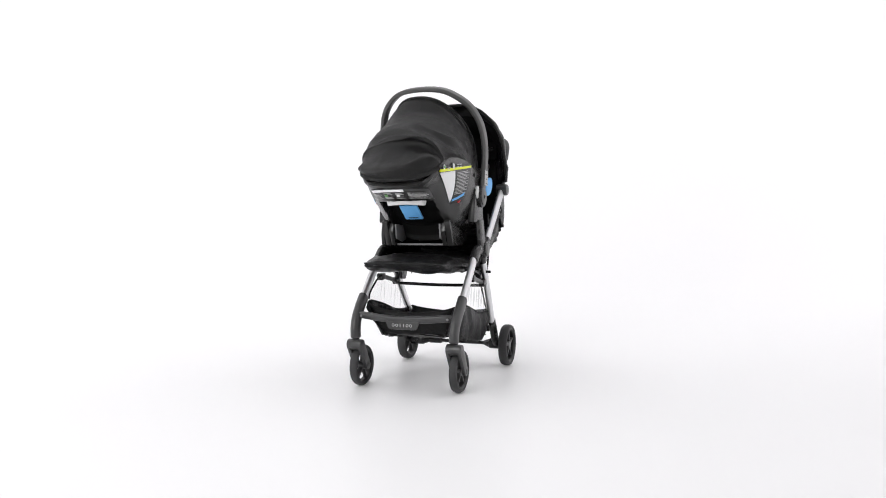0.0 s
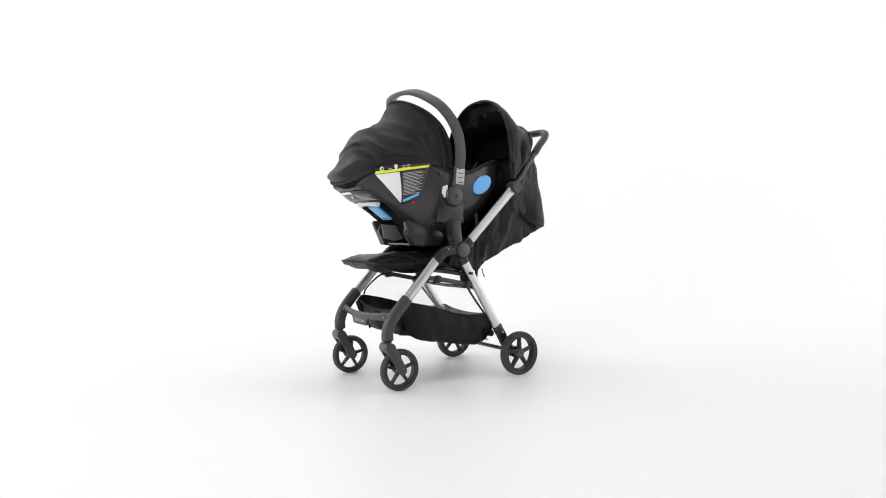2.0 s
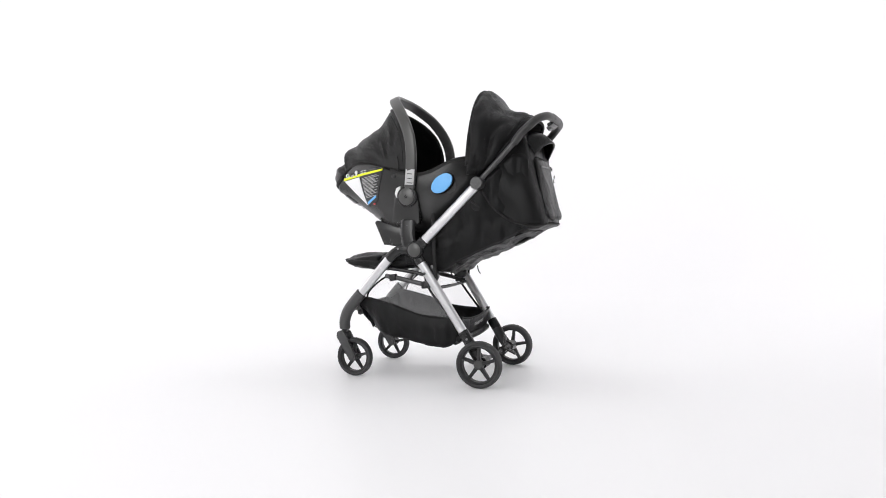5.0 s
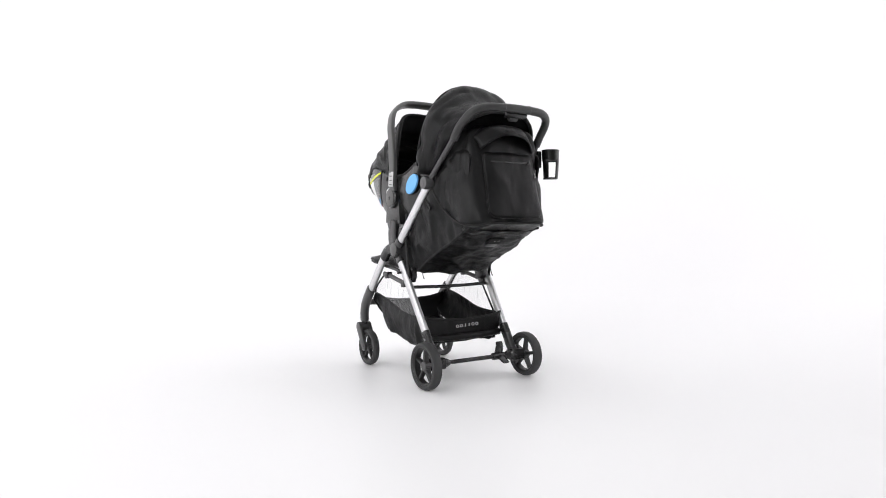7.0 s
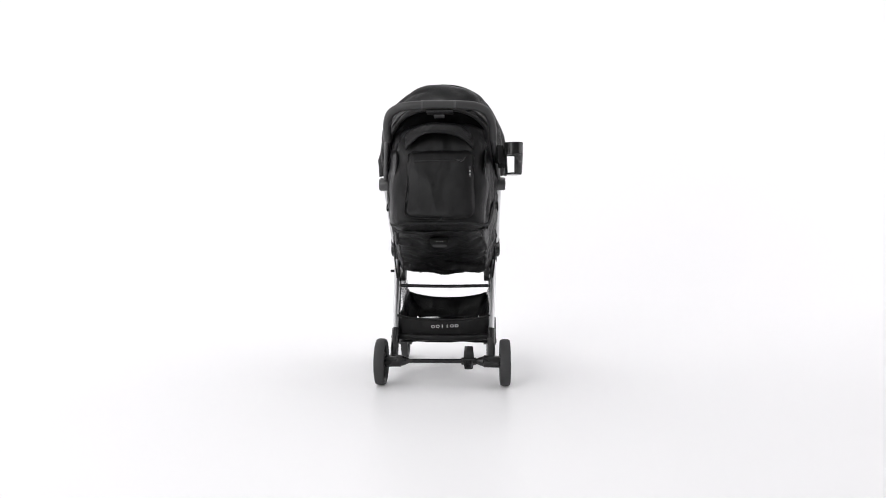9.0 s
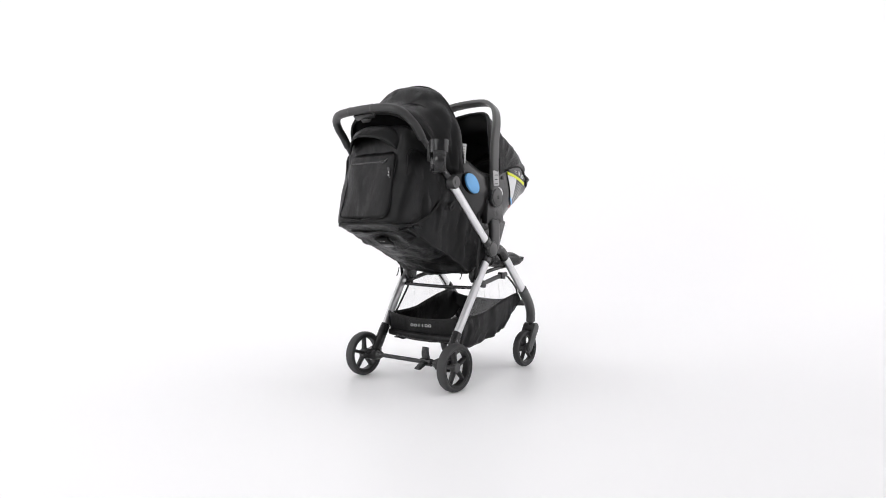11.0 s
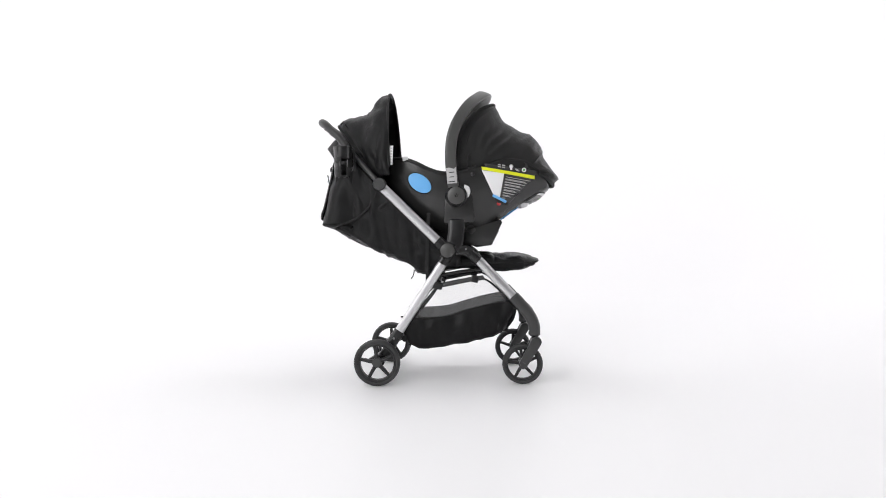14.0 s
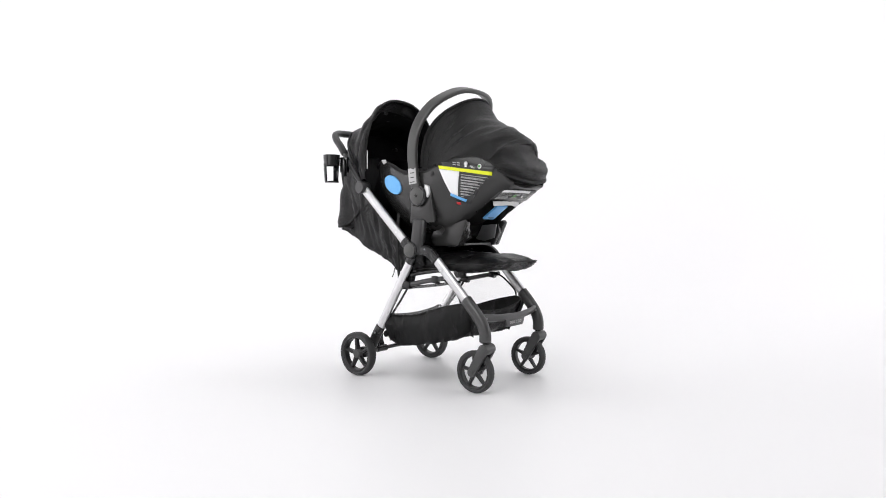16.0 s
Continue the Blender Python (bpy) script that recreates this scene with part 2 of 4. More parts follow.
def arches(sections, n=36, steps=4):
    """A hood: each section is base x, z, half width, top x, top z a power for how late its side leans, and squareness."""
    bm = bmesh.new()
    rows = smooth_table(sections, steps)
    rings = []
    for xb, zb, w, xt, zt, p, e in rows:
        ring = []
        for k in range(n + 1):
            a = math.pi * k / n
            s, c = math.sin(a), math.cos(a)
            h = s ** (2 / e)
            ring.append((xb + (xt - xb) * h ** p, math.copysign(abs(c) ** (2 / e), c) * w, zb + (zt - zb) * h))
        rings.append(ring)
    skin(bm, rings, closed=False, caps=False)
    return bm, rings


# ---- the studio ----
def studio():
    bm = bmesh.new()
    prof = [(-6.0, 0.0), (-3.0, 0.0), (0.0, 0.0), (2.6, 0.0)]
    prof += [(2.6 + 2.2 * math.sin(a), 2.2 - 2.2 * math.cos(a)) for a in (math.pi / 2 * k / 20 for k in range(1, 21))]
    prof += [(4.8, 5.0)]
    skin(bm, [[(x, y, z) for y, z in prof] for x in (-7, -3.5, 0, 3.5, 7)], closed=False, caps=False)
    ob = part("floor", bm, "paint", shift=False, sharp=80)
    tagged(ob, "seamless white painted studio floor curving up into the backdrop", "floor", kind="structure")
    for name, x in (("wall_west", -7.06), ("wall_east", 7.06)):
        w = part(name, block(x, -0.6, 2.5, 0.1, 11.0, 5.2, 0.004), "side", shift=False)
        tagged(w, "plain white studio side wall", "wall", kind="structure")
    w = part("wall_south", block(0, -6.06, 2.5, 14.2, 0.1, 5.2, 0.004), "wall", shift=False)
    tagged(w, "plain dark grey studio wall", "wall", kind="structure")
    c = part("ceiling", block(0, -0.6, 5.06, 14.2, 11.0, 0.1, 0.004), "side", shift=False)
    tagged(c, "plain white studio ceiling", "ceiling", kind="structure")


studio()
SIDES = (1, -1)


def thing(name, label, category):
    ob = new(name)
    ob.empty_display_size = 0.1
    return tagged(ob, label, category)


# ---- wheels ----
def wheel(parent, name, cx, cy, r, w, side, fork):
    """A five-spoke wheel that turns about y; 'fork' adds the swivelling caster."""
    k = r / 0.081
    h = w / 2
    prof = [(r - 0.014 * k, -h * 0.82), (r - 0.009 * k, -h * 0.98), (r - 0.004 * k, -h * 0.9), (r - 0.001 * k, -h * 0.55), (r, 0),
            (r - 0.001 * k, h * 0.55), (r - 0.004 * k, h * 0.9), (r - 0.009 * k, h * 0.98), (r - 0.014 * k, h * 0.82)]
    prof.append(prof[0])
    hub = part(name, lathe([(0.0, -h * 0.7), (0.014 * k, -h * 0.7), (0.017 * k, -h * 0.55), (0.017 * k, h * 0.5), (0.014 * k, h * 0.65), (0.0, h * 0.65)]
                           if side > 0 else
                           [(0.0, h * 0.7), (0.014 * k, h * 0.7), (0.017 * k, h * 0.55), (0.017 * k, -h * 0.5), (0.014 * k, -h * 0.65), (0.0, -h * 0.65)],
                           (cx, cy, r)), "satin", parent, "dark grey hub of a five-spoke wheel")
    part("tyre", lathe(prof, (cx, cy, r), n=64), "tyre", hub, "matt black rubber tyre")
    ri = r - 0.0135 * k
    ring = [(ri + 0.001, -h * 0.75), (ri + 0.001, h * 0.75), (ri - 0.004 * k, h * 0.86), (ri - 0.009 * k, h * 0.6), (ri - 0.009 * k, -h * 0.6), (ri - 0.004 * k, -h * 0.86)]
    part("rim", lathe(ring + ring[:1], (cx, cy, r), n=64), "rim", hub)
    for i in range(5):
        a = radians(90 + 72 * i) + (0.0 if side > 0 else 0.12)
        d = Vector((math.cos(a), 0, math.sin(a)))
        c = Vector((cx, cy, r))
        part("spoke", sweep([c + d * 0.012 * k, c + d * 0.035 * k, c + d * (ri - 0.006 * k)], 0.0058 * k, h * 0.5, steps=2, sides=10, power=3, taper=(1.25, 0.95)), "rim", hub)
    if fork:
        head, foot = (cx + 0.046, 0.150), (cx, r)
        fk = part("caster_fork", plate(capsule((cx + 0.047, 0.151), (cx + 0.044, 0.147), 0.0175, 0.0165), cy - h - 0.011, cy + h + 0.011, 0.006), "satin", parent, "dark grey swivelling caster fork")
        for s in SIDES:
            y0, y1 = cy + s * (h + 0.001), cy + s * (h + 0.0125)
            part("fork_arm", plate(capsule(head, foot, 0.0178, 0.0150), min(y0, y1), max(y0, y1), 0.005), "satin", fk)
            part("axle_cap", lathe([(0, -0.002), (0.009, -0.002), (0.009, 0.002), (0, 0.002)], (cx, cy + s * (h + 0.0122), r), n=18), "satin", fk)
        part("swivel_stem", lathe([(0.0, -0.012), (0.011, -0.012), (0.011, 0.012), (0.0, 0.012)], (cx + 0.042, cy, 0.172), "z", n=20), "plastic", fk)
    return hub


# ---- pushchair ----
cart = thing("pushchair", "black folding pushchair with silver tube frame and raised canopy", "pushchair")
REAR, FRONT = (-0.215, 0.214), (0.284, 0.178)
for s in SIDES:
    wheel(cart, "rear_wheel", REAR[0], (REAR[1] if s > 0 else -REAR[1] - 0.003), 0.081, 0.036, s, False)
    wheel(cart, "front_wheel", FRONT[0] + (-0.003 if s > 0 else 0.008), s * FRONT[1] + 0.004, 0.071, 0.028, s, True)


def frame_side(s):
    """One side of the tube frame."""
    y = 0.187 * s if s > 0 else -0.184
    fx = 0.0 if s > 0 else 0.008
    # front leg
    part("front_leg", sweep([(0.122, y, 0.452), (0.272 + fx, y - 0.002 * s, 0.285)], 0.0165, 0.0105, steps=1, sides=20, power=2.5), "alu", cart, "silver brushed aluminium tube")
    part("front_elbow", sweep([(0.252 + fx, y - 0.002 * s, 0.308), (0.285 + fx, y - 0.003 * s, 0.272), (0.311 + fx, y - 0.005 * s, 0.238), (0.324 + fx, y - 0.007 * s, 0.205), (0.325 + fx, y - 0.008 * s, 0.174)],
                              0.0205, 0.0155, sides=20, power=2.4), "satin", cart, "dark grey moulded lower leg")
    knee = part("leg_joint", sweep([(0.035, y, 0.468), (0.066, y, 0.470), (0.092, y, 0.468), (0.114, y, 0.456), (0.136, y, 0.435)], 0.0195, 0.0145, sides=18, power=2.5), "plastic", cart)
    part("rivet", lathe([(0, -0.001), (0.0032, -0.001), (0.0032, 0.0015), (0, 0.0015)], (0.094, y + 0.0145 * s, 0.474), n=12), "grey", knee)
    # rear leg
    yt, yb = 0.184 * s, 0.171 * s
    part("rear_leg", sweep([(0.026, yt, 0.446), (-0.151, yb, 0.170)], 0.0165, 0.0105, steps=1, sides=20, power=2.5), "alu", cart, "silver brushed aluminium tube")
    foot = part("rear_foot", sweep([(-0.142, yb, 0.184), (-0.165, yb, 0.148), (-0.182, yb, 0.118), (-0.203, yb, 0.090)], 0.019, 0.0135, sides=18, power=2.5), "plastic", cart)
    part("axle_housing", sweep([(-0.214, 0.145 * s, 0.084), (-0.214, 0.16 * s, 0.084), (-0.214, 0.197 * s, 0.083)], 0.022, 0.020, ref=(0, 0, 1), steps=3, sides=18, power=3), "plastic", foot)
    part("bolt", lathe([(0, -0.001), (0.004, -0.001), (0.004, 0.002), (0, 0.002)], (-0.16, yb + 0.0135 * s, 0.160), n=12), "grey", foot)
    # main hinge
    hinge = part("frame_hinge", lathe([(0, -0.017 * s), (0.029, -0.017 * s), (0.0315, -0.012 * s), (0.0315, 0.010 * s), (0.029, 0.0145 * s), (0.0, 0.0155 * s)], (0.030, 0.190 * s, 0.470), n=44), "plastic", cart, "round black frame hinge")
    part("cap", lathe([(0, 0), (0.0245, 0), (0.0245, 0.0016 * s), (0.023, 0.0026 * s), (0, 0.003 * s)], (0.030, 0.2045 * s, 0.470), n=40), "grip", hinge)
    part("socket", sweep([(0.034, 0.183 * s, 0.462), (0.012, 0.183 * s, 0.425)], 0.020, 0.0135, steps=1, sides=16, power=2.6), "plastic", hinge)
    part("socket", sweep([(0.026, 0.192 * s, 0.474), (-0.004, 0.192 * s, 0.503)], 0.0205, 0.0135, steps=1, sides=16, power=2.6), "plastic", hinge)
    # upper tube to the canopy hinge
    part("upper_tube", sweep([(-0.002, 0.192 * s, 0.501), (-0.196, 0.194 * s, 0.690)], 0.0165, 0.0105, steps=1, sides=20, power=2.5), "alu", cart, "silver brushed aluminium tube")
    part("rivet", lathe([(0, -0.001), (0.003, -0.001), (0.003, 0.0015), (0, 0.0015)], (-0.035, 0.2025 * s, 0.5335), n=12), "white", cart)
    part("rivet", lathe([(0, -0.001), (0.003, -0.001), (0.003, 0.0015), (0, 0.0015)], (0.165, 0.197 * s, 0.404), n=12), "white", cart)
    ch = part("canopy_hinge", lathe([(0, -0.022 * s), (0.021, -0.022 * s), (0.0225, -0.018 * s), (0.0225, 0.016 * s), (0.020, 0.021 * s), (0, 0.021 * s)], (-0.205, 0.197 * s, 0.700), n=36), "satin", cart, "round black canopy hinge")
    part("screw", lathe([(0, 0), (0.0075, 0), (0.0075, 0.0018 * s), (0, 0.0018 * s)], (-0.205, 0.2175 * s, 0.700), n=18), "satin", ch)
    # lower linkage, brackets
    link = part("side_link", sweep([(0.155, 0.176 * s, 0.374), (0.10, 0.176 * s, 0.366), (0.02, 0.176 * s, 0.350), (-0.03, 0.176 * s, 0.342)], 0.0085, 0.007, sides=12), "satin", cart)
    part("clip", block(0.125, 0.176 * s, 0.369, 0.026, 0.022, 0.024, 0.004, (0, 9, 0)), "plastic", link)
    part("clip", block(-0.005, 0.176 * s, 0.346, 0.034, 0.022, 0.026, 0.005, (0, 9, 0)), "plastic", link)
    part("seat_rail", sweep([(0.165, 0.168 * s, 0.404), (0.08, 0.168 * s, 0.394), (0.0, 0.168 * s, 0.380)], 0.007, 0.006, sides=10), "plastic", cart)
    part("seat_bracket", plate([(0.018, 0.418), (0.006, 0.352), (-0.032, 0.350), (-0.046, 0.372), (-0.04, 0.402), (-0.02, 0.42)], 0.146 * s, 0.166 * s, 0.005), "plastic", cart)
    part("strap", sweep([(-0.036, 0.186 * s, 0.60), (-0.0385, 0.190 * s, 0.53), (-0.041, 0.186 * s, 0.43), (-0.041, 0.178 * s, 0.362)], 0.0065, 0.003, sides=8, power=3), "trim", cart)
    part("stay", sweep([(0.145, 0.170 * s, 0.374), (0.178, 0.172 * s, 0.358), (0.222, 0.176 * s, 0.318), (0.232, 0.176 * s, 0.295)], 0.0035, 0.0035, sides=8), "plastic", cart)
    part("stay", sweep([(-0.004, 0.168 * s, 0.345), (-0.03, 0.168 * s, 0.306), (-0.082, 0.165 * s, 0.242), (-0.105, 0.165 * s, 0.215)], 0.0045, 0.003, sides=8), "plastic", cart)
    for dx in (0.006,):
        part("zip_pull", sweep([(-0.080 - dx * 1.6, 0.15 * s, 0.394 + dx), (-0.083 - dx * 1.7, 0.152 * s, 0.38), (-0.090 - dx * 1.9, 0.152 * s, 0.362 + dx * 0.9)], 0.002, 0.0015, sides=6), "trim", cart)
    part("webbing_loop", sweep([(-0.165, 0.186 * s, 0.645), (-0.19, 0.192 * s, 0.634), (-0.208, 0.193 * s, 0.618), (-0.203, 0.192 * s, 0.610), (-0.186, 0.191 * s, 0.616), (-0.176, 0.188 * s, 0.632)], 0.004, 0.002, sides=8, power=3), "trim", cart)


for s in SIDES:
    frame_side(s)

part("crossbar", sweep([(-0.03, 0.172, 0.333), (-0.03, 0, 0.330), (-0.03, -0.172, 0.333)], 0.006, ref=(0, 0, 1), steps=4, sides=14), "plastic", cart)
part("side_peg", sweep([(-0.004, 0.165, 0.386), (-0.004, 0.206, 0.386)], 0.005, ref=(0, 0, 1), steps=1, sides=12), "plastic", cart)
part("rear_axle", sweep([(-0.214, 0.15, 0.084), (-0.214, 0, 0.084), (-0.214, -0.15, 0.084)], 0.0075, ref=(0, 0, 1), steps=2, sides=16), "plastic", cart)
for s in SIDES:
    part("axle_collar", sweep([(-0.214, 0.147 * s, 0.084), (-0.214, 0.13 * s, 0.084), (-0.214, 0.118 * s, 0.084)], 0.016, ref=(0, 0, 1), steps=2, sides=18, taper=(1.2, 0.55)), "plastic", cart)
pedal = part("brake_pedal", sweep([(-0.212, -0.092, 0.086), (-0.219, -0.092, 0.106), (-0.221, -0.092, 0.122), (-0.219, -0.092, 0.137)], 0.0045, 0.0185, sides=18, power=2.4, taper=(1.05, 0.78)), "plastic", cart, "black two-bladed foot brake pedal")
part("lower_blade", sweep([(-0.212, -0.092, 0.088), (-0.232, -0.092, 0.082), (-0.248, -0.092, 0.075), (-0.262, -0.092, 0.068)], 0.0045, 0.0185, sides=18, power=2.4, taper=(1.05, 0.78)), "plastic", pedal)
part("pedal_hub", sweep([(-0.214, -0.068, 0.084), (-0.214, -0.116, 0.084)], 0.013, ref=(0, 0, 1), steps=1, sides=16), "plastic", pedal)

# front bumper bar with its badge
bumper = part("bumper_bar", sweep([(0.308, 0.180, 0.251), (0.320, 0.14, 0.248), (0.330, 0.07, 0.243), (0.333, 0, 0.241), (0.330, -0.07, 0.243), (0.320, -0.14, 0.248), (0.310, -0.180, 0.251)],
                                 0.0075, 0.0125, ref=(0.3, 0, 1), steps=6, sides=16, power=2.8), "satin", cart, "curved dark grey front bar")
part("badge_plate", plate([(-0.062, 0.236), (-0.052, 0.212), (-0.044, 0.208), (0.044, 0.208), (0.052, 0.212), (0.062, 0.236)], 0.329, 0.339, 0.003, axis="x"), "satin", bumper)


def badge(parent, x, y0, y1, z, h, mat, lean=0.0):
    """Six plain marks in a row, rings and bars, in place of a maker's name."""
    step = (y1 - y0) / 6
    for i in range(6):
        c = y0 + step * (i + 0.5)
        bm = bmesh.new()
        if i in (1, 5, 0, 4):
            n = 18
            rings = []
            for rr in (0.5, 0.32):
                rings.append([(x, c + abs(step) * 0.78 * rr * math.cos(2 * math.pi * k / n), z + lean * i + h * rr * math.sin(2 * math.pi * k / n)) for k in range(n)])
            skin(bm, rings, closed=True, caps=False)
        else:
            d = abs(step) * 0.10
            skin(bm, [[(x, c - d, z + lean * i - h / 2), (x, c + d, z + lean * i - h / 2)], [(x, c - d, z + lean * i + h / 2), (x, c + d, z + lean * i + h / 2)]], closed=False, caps=False)
        part("badge_mark", bm, mat, parent, thick=0.0008)


badge(bumper, 0.3397, -0.038, 0.038, 0.223, 0.010, "logo")
for s in SIDES:
    part("bolt", lathe([(0, 0), (0.004, 0), (0.004, 0.002), (0, 0.002)], (0.326, 0.158 * s, 0.247), "x", n=12), "grey", bumper)

# handlebar
for s in SIDES:
    part("handle_tube", sweep([(-0.205, 0.196 * s, 0.703), (-0.262, 0.187 * s, 0.764), (-0.318, 0.177 * s, 0.826), (-0.342, 0.172 * s, 0.858)], 0.0095, 0.0085, sides=16), "satin", cart)
grip = part("handlebar", sweep([(-0.327, 0.173, 0.836), (-0.352, 0.171, 0.868), (-0.377, 0.166, 0.891), (-0.400, 0.153, 0.913), (-0.419, 0.124, 0.926), (-0.428, 0.085, 0.931), (-0.431, 0.0, 0.933),
                                (-0.428, -0.085, 0.931), (-0.419, -0.124, 0.926), (-0.400, -0.153, 0.913), (-0.377, -0.166, 0.891), (-0.352, -0.171, 0.868), (-0.327, -0.173, 0.836)],
                               0.0137, ref=(1, 0, 0.8), steps=6, sides=20), "foam", cart, "padded dark grey handlebar grip")
part("fold_button", block(-0.420, -0.005, 0.914, 0.022, 0.085, 0.014, 0.004, (0, 35, 0)), "plastic", grip)
part("fold_catch", block(-0.410, -0.002, 0.903, 0.014, 0.034, 0.014, 0.003, (0, 35, 0)), "satin", grip)
for y in (0.05, -0.052):
    part("collar", sweep([(-0.4305, y - 0.002, 0.9325), (-0.4305, y + 0.002, 0.9325)], 0.0144, ref=(1, 0, 0.8), steps=1, sides=20), "satin", grip)


# ---- seat cloth ----
def footrest():
    rows = smooth_table([(0.356, 0.433, 0.430, 0.128), (0.345, 0.440, 0.420, 0.143), (0.31, 0.449, 0.404, 0.150), (0.25, 0.455, 0.398, 0.153), (0.206, 0.456, 0.396, 0.156), (0.195, 0.450, 0.396, 0.157),
                         (0.184, 0.457, 0.396, 0.158), (0.13, 0.461, 0.402, 0.160), (0.06, 0.462, 0.406, 0.163), (0.0, 0.455, 0.402, 0.164), (-0.05, 0.44, 0.388, 0.160)], 4)
    bm = bmesh.new()
    rings = []
    for x, zt, zb, w in rows:
        ring = []
        for k in range(48):
            a = 2 * math.pi * k / 48
            c, s = math.cos(a), math.sin(a)
            yy = math.copysign(abs(c) ** 0.5, c) * w
            lift = -0.008 * (abs(yy) / w) ** 2
            ring.append((x + 0.012 * (abs(yy) / w) ** 3 * (-1 if x > 0.3 else 0), yy, (zt + zb) / 2 + math.copysign(abs(s) ** 0.7, s) * (zt - zb) / 2 + lift))
        rings.append(ring)
    skin(bm, rings)
    crumple(bm, 0.006, 9, (1.0, 1.8, 1), 3.0, 0.002)
    radiate(bm, 0.30, 0.43, 7, 0.004, 1.0, 0.2, 0.04)
    return bm


rest = part("leg_rest", footrest(), "fabric", cart, "padded black cloth leg rest")
part("piping", sweep([(0.02, 0.165, 0.425), (0.15, 0.161, 0.425), (0.29, 0.152, 0.425), (0.330, 0.142, 0.428), (0.350, 0.115, 0.430), (0.358, 0, 0.432), (0.350, -0.115, 0.430), (0.330, -0.142, 0.428), (0.29, -0.152, 0.425),
                      (0.15, -0.161, 0.425), (0.02, -0.165, 0.425)], 0.0028, steps=6, sides=8), "trim", rest)

# reclined backrest and the cloth walls round it: stations from seat to head end
TUB = [(0.075, 0.412, 0.455, 0.172, 0.186), (0.0, 0.391, 0.49, 0.164, 0.186), (-0.055, 0.384, 0.545, 0.152, 0.186), (-0.10, 0.409, 0.590, 0.150, 0.187), (-0.15, 0.434, 0.640, 0.150, 0.188),
       (-0.205, 0.459, 0.690, 0.149, 0.188), (-0.26, 0.484, 0.745, 0.146, 0.172), (-0.315, 0.511, 0.795, 0.144, 0.156), (-0.352, 0.530, 0.80, 0.142, 0.146), (-0.368, 0.539, 0.78, 0.140, 0.141)]


def tub():
    bm = bmesh.new()
    rings = []
    for x, zb, zt, wb, wt in smooth_table(TUB, 8):
        ring = []
        for k in range(15):
            t = k / 14
            ring.append((x, wt + (wb - wt) * t ** 1.5, zt + (zb + 0.012 - zt) * t))
        for k in range(1, 24):
            t = k / 24
            y = wb - 2 * wb * t
            ring.append((x, y * (1 - 0.0), zb + 0.012 * (abs(y) / wb) ** 6))
        for k in range(15):
            t = 1 - k / 14
            ring.append((x, -(wt + (wb - wt) * t ** 1.5), zt + (zb + 0.012 - zt) * t))
        rings.append(ring)
    skin(bm, rings, closed=False, caps=False)
    crumple(bm, 0.010, 8, (1.6, 1.0, 0.6), 5.0, 0.003)
    crumple(bm, 0.004, 19, (2.0, 1.0, 0.45), 2.0)
    radiate(bm, 0.03, 0.47, 8, 0.0045, 2.0, 0.26, 0.08)
    radiate(bm, -0.36, 0.60, 6, 0.003, 4.0, 0.2, 0.05)
    return bm


bm = tub()
bm.verts.ensure_lookup_table()
stations = len(bm.verts) // 53
edges = [[bm.verts[r * 53 + k].co.copy() for r in range(8, stations)] for k in (14, 38)]
part("seat_cloth", bm, "fabric", cart, "black cloth seat sides and reclined backrest", thick=0.006)
for line in edges:
    part("seam_tape", sweep(line, 0.005, 0.005, steps=1, sides=8), "trim", cart)
for s in SIDES:
    part("seam_tape", sweep([(-0.108, 0.186 * s, 0.59), (-0.10, 0.172 * s, 0.52), (-0.09, 0.154 * s, 0.43)], 0.003, 0.0025, sides=8), "trim", cart)


def flap():
    """The head-end panel: a big cloth flap that wraps round the back and hangs over the sides."""
    rows = [(-0.345, 0.880, 0.105, -0.332, 0.012), (-0.360, 0.860, 0.130, -0.322, 0.022), (-0.374, 0.81, 0.145, -0.286, 0.018), (-0.386, 0.745, 0.149, -0.240, 0.026), (-0.400, 0.68, 0.157, -0.222, 0.022),
            (-0.417, 0.615, 0.155, -0.255, 0.008), (-0.427, 0.585, 0.153, -0.30, 0.004), (-0.428, 0.566, 0.151, -0.335, 0.004), (-0.410, 0.553, 0.147, -0.355, 0.004), (-0.375, 0.545, 0.143, -0.34, 0.004)]
    bm = bmesh.new()
    rings = []
    for xb, z, w, xe, flare in smooth_table(rows, 5):
        ring = []
        bend = 0.055 * max(0.3, min(1.0, (0.90 - z) / 0.14))
        deep = 0.006 + bend * 1.09
        for k in range(61):
            u = -1 + 2 * k / 60
            # across the back, then round the corner and along the side
            if abs(u) < 0.55:
                y, x = u / 0.55 * (w - bend), xb + 0.006 * (u / 0.55) ** 2
            elif abs(u) < 0.7:
                a = (abs(u) - 0.55) / 0.15 * math.pi / 2
                y, x = math.copysign(w - bend + bend * math.sin(a), u), xb + 0.006 + (deep - 0.006) * (1 - math.cos(a))
            else:
                t = (abs(u) - 0.7) / 0.3
                y, x = math.copysign(w + flare * t, u), xb + deep + (xe - xb - deep) * t
            ring.append((x, y, z))
        rings.append(ring)
    skin(bm, rings, closed=False, caps=False)
    crumple(bm, 0.012, 7, (1.2, 1.2, 0.6), 9.0, 0.003)
    return bm


